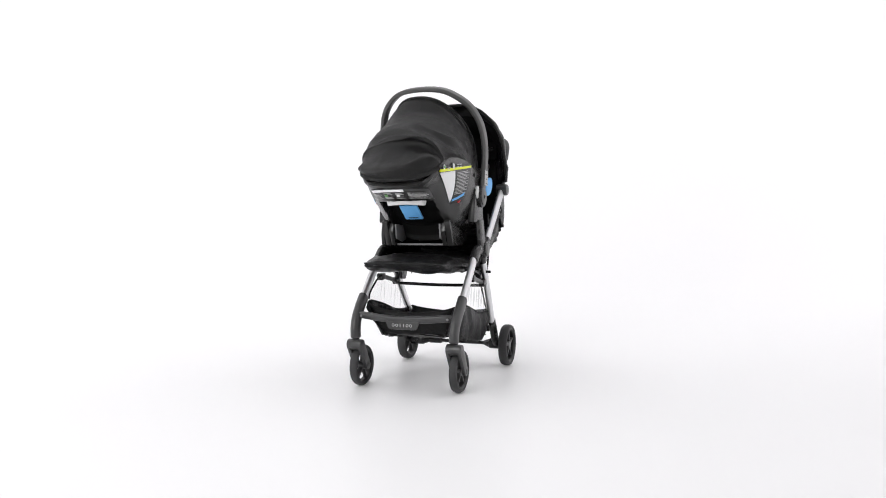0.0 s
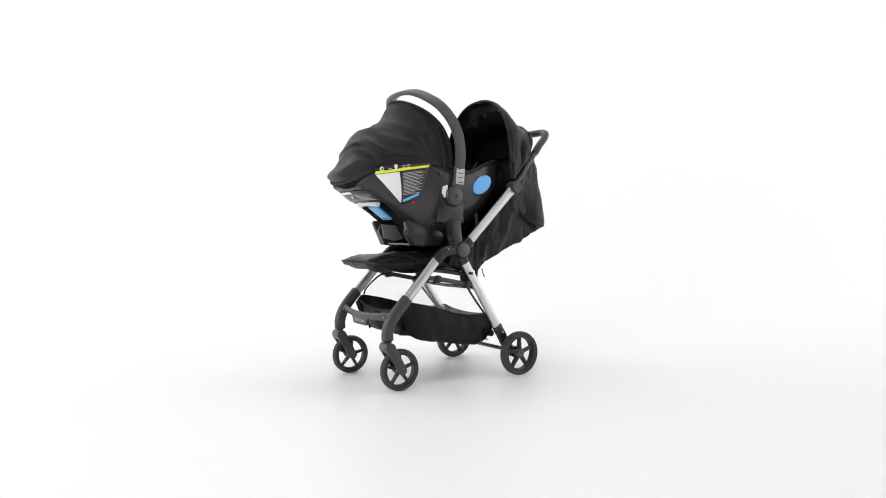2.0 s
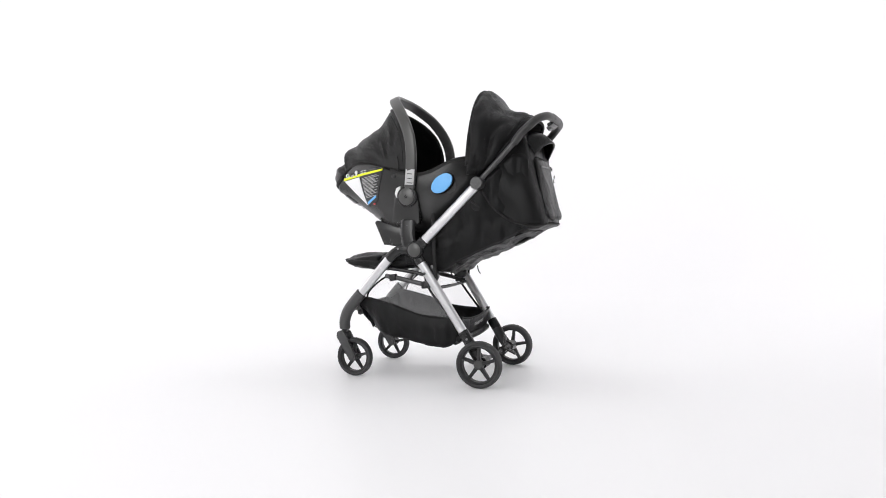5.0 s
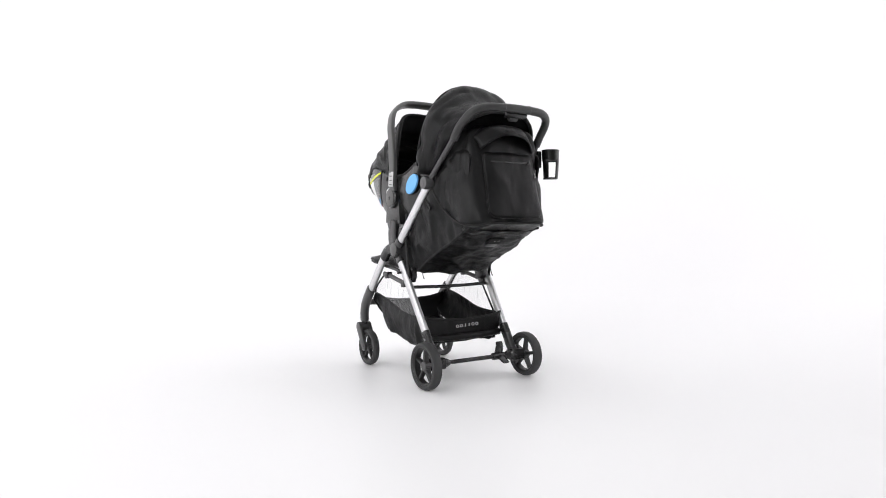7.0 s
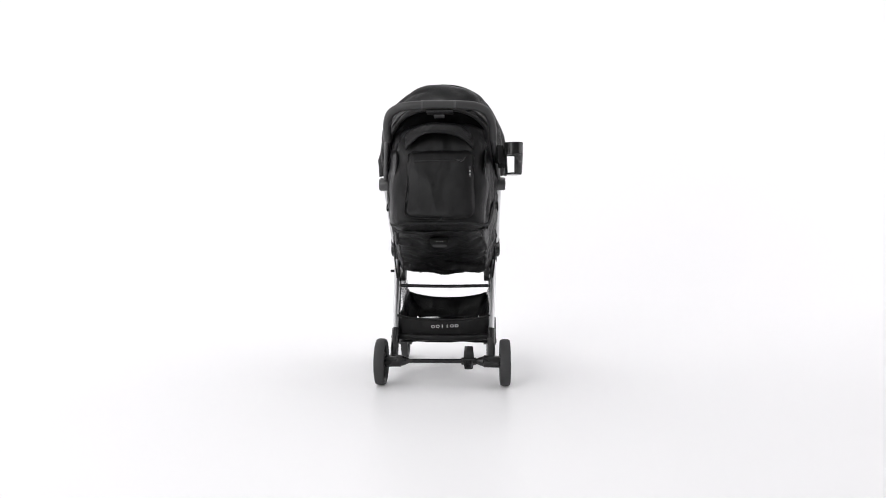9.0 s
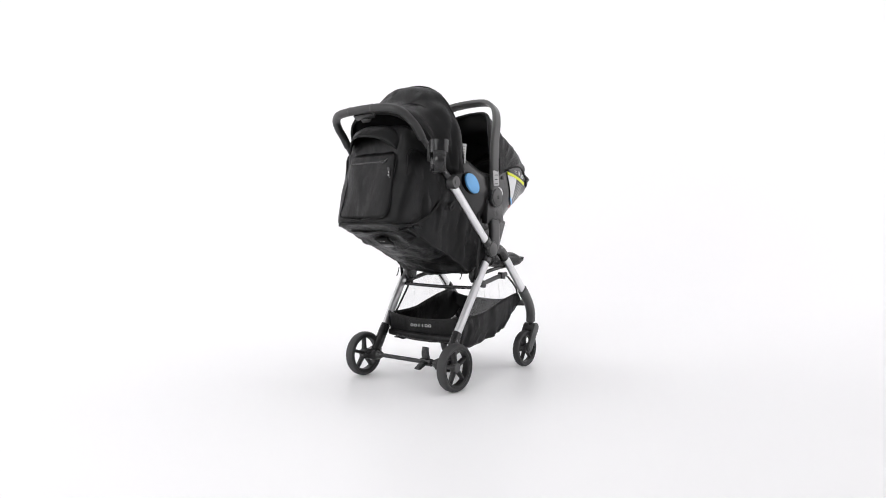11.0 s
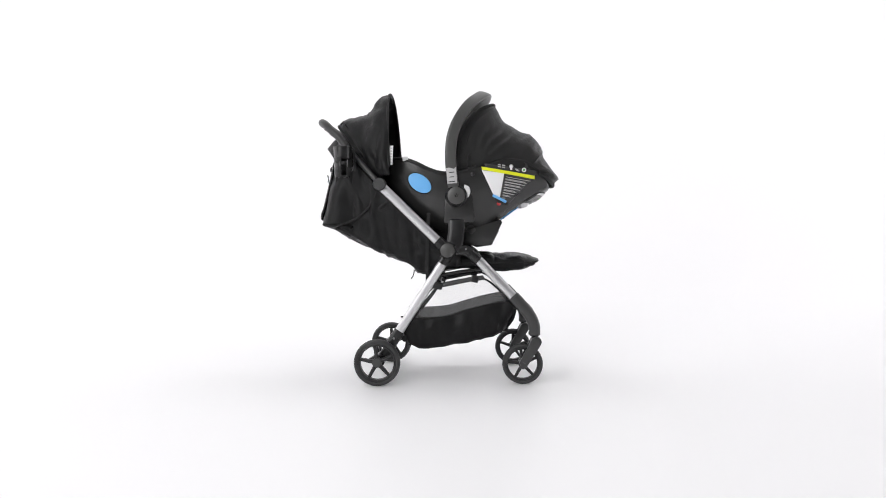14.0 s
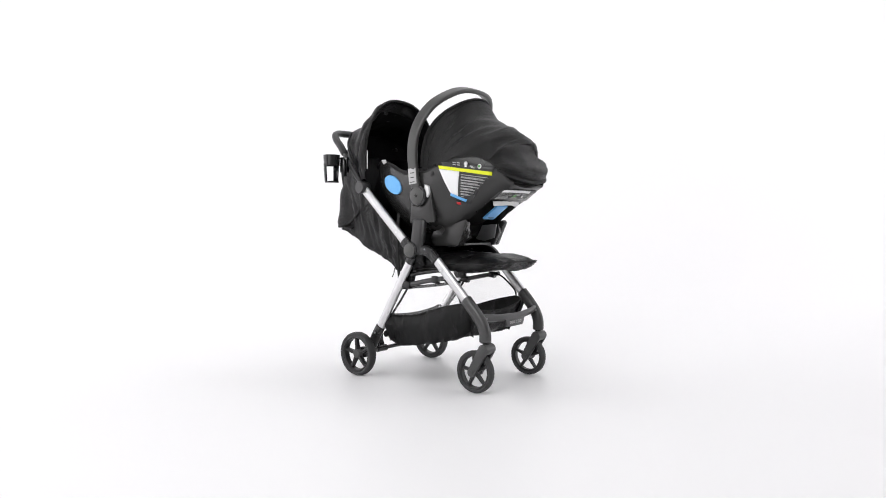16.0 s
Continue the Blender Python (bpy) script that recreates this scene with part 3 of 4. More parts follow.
back = part("back_flap", flap(), "fabric", cart, "black cloth panel with a zipped pocket behind the seat", thick=0.005)
part("hem", sweep([(-0.335, 0.160, 0.565), (-0.370, 0.152, 0.556), (-0.404, 0.132, 0.556), (-0.423, 0.10, 0.562), (-0.431, 0, 0.562), (-0.423, -0.10, 0.562), (-0.404, -0.132, 0.556), (-0.370, -0.152, 0.556), (-0.335, -0.160, 0.565)],
                  0.006, 0.004, ref=(0, 0, 1), steps=6, sides=10), "trim", back)
for s in SIDES:
    part("hem", sweep([(-0.215, 0.183 * s, 0.690), (-0.222, 0.185 * s, 0.665), (-0.25, 0.172 * s, 0.62), (-0.29, 0.164 * s, 0.585), (-0.335, 0.160 * s, 0.563)], 0.004, 0.0035, sides=8), "trim", back)


def back_x(z):
    return interp(-z, [(-0.885, -0.345), (-0.862, -0.360), (-0.81, -0.376), (-0.745, -0.388), (-0.68, -0.402), (-0.615, -0.419), (-0.585, -0.431), (-0.56, -0.434)])[0]


def pocket():
    bm = bmesh.new()
    rings = []
    for i in range(21):
        t = i / 20
        z = 0.793 - t * 0.213
        w = 0.103 + 0.006 * t - 0.018 * max(0, (t - 0.9) / 0.1) ** 2 - 0.012 * max(0, (0.06 - t) / 0.06) ** 2
        ring = []
        for k in range(25):
            u = -1 + k / 12
            edge = max(abs(u), abs(2 * t - 1))
            ring.append((back_x(z) + 0.012 * u * u * 0.5 - 0.006 - 0.008 * (1 - edge ** 6), -0.004 + u * w, z))
        rings.append(ring)
    skin(bm, rings, closed=False, caps=False)
    crumple(bm, 0.004, 12, (1, 1, 0.7), 2.0)
    return bm


pk = part("pocket", pocket(), "fabric", back, "flat zipped back pocket", thick=0.003)
line = [(0.100, 0.785), (0.101, 0.70), (0.107, 0.61), (0.100, 0.585), (0.05, 0.578), (-0.05, 0.578), (-0.10, 0.585), (-0.112, 0.61), (-0.109, 0.70), (-0.108, 0.785), (-0.05, 0.793), (0.05, 0.793), (0.100, 0.785)]
part("piping", sweep([(back_x(z) - 0.007 + 0.006 * (y / 0.1) ** 2, y, z) for y, z in line], 0.0018, steps=5, sides=8), "fabric", back)
part("zip", sweep([(back_x(0.762) - 0.014, 0.080, 0.761), (back_x(0.762) - 0.0155, 0, 0.762), (back_x(0.762) - 0.014, -0.083, 0.763)], 0.0035, 0.002, ref=(1, 0, 0), steps=4, sides=8), "plastic", back)
part("zip_slider", sweep([(back_x(0.77) - 0.013, -0.085, 0.772), (back_x(0.762) - 0.017, -0.078, 0.764), (back_x(0.755) - 0.017, -0.070, 0.757)], 0.0025, 0.0015, sides=8), "satin", back)
part("brand_tab", block(back_x(0.725) - 0.0135, -0.099, 0.725, 0.002, 0.007, 0.034, 0.0005, (0, -10, 0)), "ink", back, "small black woven tab with pale bars")
for dz in (0.011, 0.002, -0.008):
    part("tab_mark", block(back_x(0.725 + dz) - 0.0148, -0.099, 0.725 + dz, 0.001, 0.003, 0.006, 0, (0, -10, 0)), "logo", back)

# panel between canopy and flap, its recess shade put into the dark cloth
def rear_panel():
    bm = bmesh.new()
    rings = []
    for x, z, w in smooth_table([(-0.372, 0.930, 0.10), (-0.362, 0.910, 0.138), (-0.335, 0.870, 0.146), (-0.318, 0.83, 0.148)], 4):
        rings.append([(x + 0.03 * (abs(u) ** 3), w * u, z) for u in (k / 12 - 1 for k in range(25))])
    skin(bm, rings, closed=False, caps=False)
    crumple(bm, 0.006, 10, seed=4)
    return bm


part("rear_panel", rear_panel(), "shade_lining", cart, thick=0.004)


def top_lip():
    """A stiff rounded cloth lip that juts out over the back flap."""
    bm = bmesh.new()
    rings = []
    for i in range(11):
        v = i / 10
        ring = []
        for k in range(25):
            u = -1 + k / 12
            ring.append((-0.346 - 0.080 * v * (1 - 0.55 * abs(u) ** 2.4), (0.120 - 0.012 * v) * u, 0.880 - 0.046 * abs(u) ** 3.0 + 0.008 * math.sin(math.pi * v) - 0.034 * v * v))
        rings.append(ring)
    skin(bm, rings, closed=False, caps=False)
    crumple(bm, 0.004, 11, (1, 1, 1), 5.0)
    return bm


part("top_lip", top_lip(), "fabric", back, "soft folded cloth lip over the back panel", thick=0.006)

part("closing_panel", grid_sheet([(-0.424, 0.112, 0.566), (-0.424, -0.112, 0.566), (-0.320, -0.138, 0.520), (-0.320, 0.138, 0.520)], 12, 6, (0, 0, 0), 0.0), "fabric", cart, thick=0.004)

# recline buckle on the backrest, its hole's shade put into a dark block
rb = part("recline_buckle", block(-0.322, 0.004, 0.503, 0.008, 0.060, 0.040, 0.003, (0, -62, 0)), "shade_mark_black", cart, "black recline buckle with the shaded hole in its colour")
part("lever", block(-0.300, 0.004, 0.4905, 0.008, 0.046, 0.024, 0.004, (0, -62, 0)), "satin", rb)
for y in (0.012, 0.0, -0.007):
    part("screw", block(-0.330, y, 0.504, 0.004, 0.003, 0.003, 0.0008), "white", rb)


# ---- canopy of the pushchair ----
def fan(rows, n=48, steps=6):
    """Cloth stretched over hoops that swing about the canopy hinges: angle from upright, reach, half width, squareness, foot."""
    bm = bmesh.new()
    rings = []
    for ang, reach, w, e, x0 in smooth_table(rows, steps):
        x0 += 0.005
        a = radians(ang)
        ring = []
        for k in range(n + 1):
            t = math.pi * k / n
            s, c = math.sin(t), math.cos(t)
            h = s ** (2 / e) * reach
            base = 0.03
            ring.append((x0 - math.sin(a) * (base + h * (1 - base / reach)), math.copysign(abs(c) ** (2 / e), c) * w, 0.700 + math.cos(a) * (base + h * (1 - base / reach))))
        rings.append(ring)
    skin(bm, rings, closed=False, caps=False)
    return bm, rings


HOOPS = [(3.0, 0.345, 0.220, 2.35, -0.172), (5.5, 0.343, 0.222, 2.35, -0.178), (9.0, 0.319, 0.218, 2.5, -0.190), (14.0, 0.284, 0.210, 2.7, -0.197), (22.0, 0.280, 0.201, 2.8, -0.197), (30.0, 0.292, 0.195, 2.8, -0.197),
         (36.0, 0.296, 0.186, 2.8, -0.197), (39.0, 0.292, 0.180, 2.8, -0.197)]
bm, rings = fan(HOOPS)
crumple(bm, 0.006, 9, (1.0, 1.3, 0.8), 1.0, 0.002)
crumple(bm, 0.005, 16, (1.3, 0.6, 1.0), 4.0)
radiate(bm, -0.23, 0.70, 7, 0.009, 1.3, 0.28, 0.12)
canopy = part("canopy", bm, "fabric", cart, "raised black cloth canopy with a flared front brim", thick=0.004)
# Inner sheet, added near-black so the colour carries the canopy's inside shade.
bm, inner = fan([(a + 0.4, r - 0.007, w - 0.007, p, x) for a, r, w, p, x in HOOPS[2:]])
crumple(bm, 0.005, 9, (1.0, 1.3, 0.8), 1.0, 0.002)
part("shade_lining", bm, "shade_lining", canopy, "matt black inner canopy sheet with its inside shade in the colour")
part("brim_piping", sweep(rings[0][1:-1], 0.0045, steps=1, sides=8, ref=(1, 0, 0)), "trim", canopy)
part("seam", sweep(rings[18][2:-2], 0.0022, steps=1, sides=6, ref=(1, 0, 0)), "trim", canopy)
part("rear_hoop", sweep(rings[-1][1:-1], 0.005, steps=1, sides=8, ref=(1, 0, 0)), "trim", canopy)
part("rear_hoop", sweep(rings[-9][1:-1], 0.0035, steps=1, sides=8, ref=(1, 0, 0)), "trim", canopy)
tagp = part("care_tag", block(-0.163, -0.216, 0.799, 0.016, 0.0015, 0.066, 0.0004, (0, 4, -37)), "white", canopy, "white care tag with grey bars")
for i in range(6):
    part("tag_mark", block(-0.1636 + 0.0006 * (i - 2.5), -0.2168 - 0.0004 * (i - 2.5), 0.775 + 0.0095 * i, 0.008, 0.0010, 0.005, 0, (0, 4, -37)), "print_grey", tagp)


# ---- basket ----
LOW = [(0.258, 0.228), (0.232, 0.190), (0.19, 0.164), (0.131, 0.149), (0.05, 0.134), (-0.029, 0.121), (-0.08, 0.123), (-0.110, 0.145), (-0.125, 0.168)]
TOP = [(0.268, 0.268), (0.246, 0.291), (0.200, 0.285), (0.138, 0.271), (0.08, 0.254), (0.025, 0.238), (-0.04, 0.231), (-0.10, 0.230), (-0.130, 0.234)]


def basket_side(s):
    bm = bmesh.new()
    low, top = curve([(x, 0, z) for x, z in LOW], 5), curve([(x, 0, z) for x, z in TOP], 5)
    rings = []
    for i in range(13):
        t = i / 12
        rings.append([(p.x + (q.x - p.x) * t, s * (0.166 + 0.010 * math.sin(math.pi * t) - 0.012 * t - (0.035 * t * max(0.0, (p.x - 0.1) / 0.16) ** 2)), p.z + (q.z - p.z) * t) for p, q in zip(top, low)])
    skin(bm, rings, closed=False, caps=False)
    crumple(bm, 0.007, 8, (1.7, 1, 0.5), 6.0 + s, 0.0015)
    crumple(bm, 0.005, 21, (1.6, 1, 0.5), 3.0 + s)
    return bm


basket = part("basket", grid_sheet([(0.232, 0.118, 0.178), (0.232, -0.118, 0.178), (-0.11, -0.158, 0.136), (-0.11, 0.158, 0.136)], 16, 16, (0, 0, -0.014), 0.006, 1.0), "fabric", cart, "black cloth shopping basket under the seat", thick=0.004)
for s in SIDES:
    sd = part("side_panel", basket_side(s), "fabric", basket, thick=0.003)
    part("rim_tape", sweep([(x, 0.166 * s, z) for x, z in TOP], 0.003, 0.0025, steps=5, sides=8), "trim", sd)
    bm = bmesh.new()
    up = [(0.235, 0.325), (0.15, 0.368), (0.12, 0.362), (0.08, 0.355), (0.03, 0.346), (0.0, 0.338), (-0.04, 0.295), (-0.075, 0.253)]
    dn = [(0.236, 0.289), (0.18, 0.281), (0.131, 0.269), (0.09, 0.257), (0.05, 0.245), (0.01, 0.235), (-0.04, 0.231), (-0.09, 0.230)]
    up, dn = smooth_table(up, 8), smooth_table(dn, 8)
    rings = []
    for i in range(7):
        v = i / 6
        rings.append([(p[0] + (q[0] - p[0]) * v, s * (0.1675 + 0.005 * math.sin(math.pi * v) * math.sin(k * 1.1 + 0.6 * math.sin(k * 0.7))), p[1] + (q[1] - p[1]) * v) for k, (p, q) in enumerate(zip(up, dn))])
    skin(bm, rings, closed=False, caps=False)
    part("mesh_panel", bm, "mesh", basket, "see-through pale mesh side panel")
part("front_panel", grid_sheet([(0.262, 0.160, 0.280), (0.262, -0.160, 0.280), (0.236, -0.122, 0.178), (0.236, 0.122, 0.178)], 20, 8, (0.010, 0, -0.01), 0.006, 2.0, 0.024), "fabric", basket, thick=0.003)
for s in SIDES:
    a = [(0.268, 0.168 * s, 0.272), (0.264, 0.158 * s, 0.250), (0.258, 0.146 * s, 0.226), (0.245, 0.132 * s, 0.205), (0.226, 0.124 * s, 0.184)]
    b = [Vector((0.264, 0.158 * s, 0.282)).lerp(Vector((0.240, 0.112 * s, 0.172)), k / 4) for k in range(5)]
    bm = bmesh.new()
    skin(bm, [a, [(p[0] + 0.004, p[1] * 0.97, p[2] - 0.004) for p in a], b], closed=False, caps=False)
    part("corner_gusset", bm, "fabric", basket, thick=0.004)
bp = part("back_panel", grid_sheet([(-0.133, 0.163, 0.234), (-0.133, -0.163, 0.234), (-0.122, -0.160, 0.150), (-0.122, 0.160, 0.150)], 20, 8, (-0.004, 0, -0.004), 0.003, 3.0, 0.017), "fabric", basket, thick=0.003)
part("rim_tape", sweep([(-0.134, 0.163 - 0.326 * k / 16, 0.2345 - 0.017 * math.sin(math.pi * k / 16) ** 0.7) for k in range(17)], 0.0035, 0.003, ref=(0, 0, 1), steps=2, sides=8), "trim", bp)
part("rim_tape", sweep([(0.263, 0.160 - 0.320 * k / 16, 0.2805 - 0.024 * math.sin(math.pi * k / 16) ** 0.7) for k in range(17)], 0.0035, 0.003, ref=(0, 0, 1), steps=2, sides=8), "trim", basket)
part("hem_roll", sweep([(-0.124, 0.165, 0.157), (-0.130, 0.06, 0.153), (-0.130, -0.06, 0.153), (-0.124, -0.165, 0.157)], 0.010, 0.012, ref=(0, 0, 1), steps=6, sides=12), "fabric", bp)
badge(bp, -0.1435, 0.046, -0.056, 0.194, 0.011, "logo", 0.0008)


# ---- infant car seat ----
seat = thing("infant_car_seat", "black infant car seat with carry handle and hood, facing the handlebar", "car seat")
# x, rim height, bottom height, half width
SHELL = smooth_table([(-0.212, 0.760, 0.715, 0.055), (-0.200, 0.774, 0.670, 0.105), (-0.175, 0.784, 0.635, 0.140), (-0.135, 0.786, 0.595, 0.162), (-0.09, 0.774, 0.556, 0.175), (-0.035, 0.747, 0.520, 0.181),
                      (0.02, 0.733, 0.503, 0.184), (0.08, 0.738, 0.500, 0.185), (0.13, 0.755, 0.505, 0.184), (0.165, 0.768, 0.515, 0.182), (0.19, 0.775, 0.532, 0.180), (0.225, 0.780, 0.562, 0.174),
                      (0.28, 0.782, 0.600, 0.160), (0.33, 0.768, 0.633, 0.143), (0.362, 0.742, 0.657, 0.131), (0.380, 0.715, 0.672, 0.119), (0.392, 0.698, 0.682, 0.098)], 4)
POW = 2.5


def shell_y(x, z):
    """Half width of the shell at that place."""
    zr, zb, w = interp(x, SHELL)
    d = min(1.0, max(0.0, (zr - z) / (zr - zb)))
    return w * (1 - d ** POW) ** (1 / POW)


def hollow(x, y):
    """How far inside the mouth under the foot a place lies, 0 to 1; its top edge is an arch."""
    top = 0.334 - 0.035 * (min(1.0, abs(y) / 0.098)) ** 3
    return max(0.0, min(1.0, (0.098 - abs(y)) / 0.010)) * max(0.0, min(1.0, (top - x) / 0.012)) * max(0.0, min(1.0, (x - 0.12) / 0.03))


def shell_rings(inset=0.0, depth=1.0, n=72):
    rings = []
    for x, zr, zb, w in smooth_table(SHELL, 3):
        w2, zb2 = w - inset, zr - (zr - zb - inset) * depth
        ring = []
        for k in range(n + 1):
            a = math.pi * k / n
            c, s = math.cos(a), math.sin(a)
            y, z = math.copysign(abs(c) ** (2 / POW), c) * w2, zr - (zr - zb2) * s ** (2 / POW)
            if inset == 0 and s > 0.3:
                # hollow for the latch under the foot
                z += 0.050 * hollow(x, y)
            ring.append((x * (1 - inset * 0.8), y, z))
        rings.append(ring)
    return rings


bm = bmesh.new()
outer, inner = shell_rings(), shell_rings(0.012, 0.75)
a = skin(bm, outer, closed=False, caps=False)
b = skin(bm, inner, closed=False, caps=False)
for side in (0, -1):
    for i in range(len(a) - 1):
        bm.faces.new((a[i][side], a[i + 1][side], b[i + 1][side], b[i][side]))
for end in (0, -1):
    for k in range(len(a[0]) - 1):
        bm.faces.new((a[end][k], a[end][k + 1], b[end][k + 1], b[end][k]))
# Faces inside the mouth turn near-black: its shade is put into the colour.
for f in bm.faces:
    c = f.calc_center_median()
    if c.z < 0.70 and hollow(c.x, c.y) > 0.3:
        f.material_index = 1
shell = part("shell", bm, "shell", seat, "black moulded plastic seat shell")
shell.data.materials.append(M["shade_mark_black"])
bm = bmesh.new()
skin(bm, shell_rings(0.016, 0.7), closed=False, caps=False)
crumple(bm, 0.006, 10, seed=7)
part("liner", bm, "knit", seat, "soft black seat liner", thick=0.004)
# padded liner edge along the foot end
for s in SIDES:
    part("liner_edge", sweep([(x, s * (w - 0.006), zr + 0.004) for x, zr, zb, w in SHELL[2:33:3]], 0.009, 0.007, steps=3, sides=10), "knit", seat)
part("liner_edge", sweep([(-0.196, 0.12, 0.779), (-0.206, 0.08, 0.775), (-0.212, 0, 0.772), (-0.206, -0.08, 0.775), (-0.196, -0.12, 0.779)], 0.009, 0.008, ref=(0, 0, 1), steps=4, sides=10), "knit", seat)
ct = part("care_tag", block(-0.118, -0.172, 0.791, 0.020, 0.002, 0.018, 0.0005, (35, 0, 0)), "white", seat, "small white cloth tag")

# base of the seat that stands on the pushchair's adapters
# Tray is near-black: the shade between the base fins is in its colour.
part("base_tray", plate([(0.100, 0.548), (0.100, 0.505), (0.06, 0.482), (-0.03, 0.500), (-0.04, 0.53), (0.06, 0.55)], -0.108, 0.108, 0.010), "shade_mark_black", seat)
part("base_bar", sweep([(0.170, 0.10, 0.490), (0.170, 0.0, 0.490), (0.170, -0.10, 0.490)], 0.004, ref=(0, 0, 1), steps=2, sides=10), "grey", seat)
for s in SIDES:
    part("base_fin", plate([(0.205, 0.565), (0.212, 0.535), (0.186, 0.486), (0.13, 0.478), (0.09, 0.50), (0.12, 0.56)], 0.090 * s, 0.106 * s, 0.003), "shell", seat)
    part("base_lug", plate([(0.217, 0.578), (0.224, 0.568), (0.186, 0.486), (0.082, 0.484), (0.060, 0.510), (0.073, 0.535)], 0.107 * s, 0.128 * s, 0.004), "shell", seat)
    part("belt_guide", plate([(0.205, 0.563), (0.196, 0.512), (0.15, 0.500), (0.115, 0.506), (0.10, 0.556)], 0.0805 * s, 0.087 * s, 0.002), "grey", seat, "grey belt guide")


def end_x(z):
    """The sloping foot of the shell below the hood hem, on its middle plane."""
    return interp(z, [(0.49, 0.17), (0.520, 0.19), (0.558, 0.225), (0.597, 0.28), (0.631, 0.33), (0.655, 0.365), (0.682, 0.398)])[0]


part("grab_bar", sweep([(0.294, 0.068, 0.641), (0.314, 0.055, 0.640), (0.324, 0.0, 0.642), (0.314, -0.055, 0.640), (0.294, -0.068, 0.641)], 0.006, 0.018, ref=(0.6, 0, 1), steps=5, sides=14, power=2.8), "white", seat, "white grab bar")
latch = part("release_latch", block(0.254, 0.000, 0.603, 0.076, 0.066, 0.008, 0.003, (0, -36, 0)), "blue", seat, "sky blue release latch")
part("latch_mark", block(0.2355, 0.000, 0.5835, 0.003, 0.036, 0.0012, 0, (0, -36, 0)), "ink", latch)


def foot_label(y0, y1, z0, z1, mat, name, lift=0.0035):
    """A sticker on the shell's sloping end, following its curve."""
    bm = bmesh.new()
    rings = []
    for i in range(5):
        z = z0 + (z1 - z0) * i / 4
        ring = []
        for k in range(13):
            y = y0 + (y1 - y0) * k / 12
            # along the slope, find where the shell's bottom meets this y
            best, x = 9, end_x(z)
            for j in range(60):
                xx = 0.20 + j * 0.0034
                zr, zb, w = interp(xx, SHELL)
                r = min(0.999, abs(y) / w)
                zz = zr - (zr - zb) * (1 - r ** POW) ** (1 / POW)
                if abs(zz - z) < best:
                    best, x = abs(zz - z), xx
            ring.append((x + lift * 0.6, y, z - lift * 0.8))
        rings.append(ring)
    skin(bm, rings, closed=False, caps=False)
    return part(name, bm, mat, shell, thick=0.0006)


foot_label(-0.105, 0.105, 0.645, 0.676, "ink", "sticker", 0.002)
foot_label(-0.10, 0.025, 0.668, 0.675, "paper", "sticker_band", 0.0035)
for i in range(5):
    for y0, y1 in ((-0.098, -0.062), (-0.052, -0.02), (-0.008, 0.022), (0.036, 0.098)):
        if i == 2 and -0.06 < y0 < 0.01:
            continue
        foot_label(y0, y1 - 0.004 * (i % 3), 0.648 + 0.0038 * i, 0.6495 + 0.0038 * i, "print_grey", "sticker_bar", 0.0035)
foot_label(-0.05, -0.038, 0.654, 0.661, "green", "sticker_spot", 0.004)
foot_label(-0.005, 0.006, 0.654, 0.661, "white", "sticker_spot", 0.004)


def side_label(s, quad, mat, name, lift, parent, nu=12, nv=8):
    """A sticker on the shell's flank: four corners in x and z."""
    (ax, az), (bx, bz), (cx, cz), (dx, dz) = quad
    bm = bmesh.new()
    rings = []
    for i in range(nv + 1):
        v = i / nv
        ring = []
        for k in range(nu + 1):
            u = k / nu
            x = (ax + (bx - ax) * u) * (1 - v) + (dx + (cx - dx) * u) * v
            z = (az + (bz - az) * u) * (1 - v) + (dz + (cz - dz) * u) * v
            ring.append((x, s * (shell_y(x, z) + lift), z))
        rings.append(ring)
    skin(bm, rings, closed=False, caps=False)
    return part(name, bm, mat, parent, thick=0.0006)


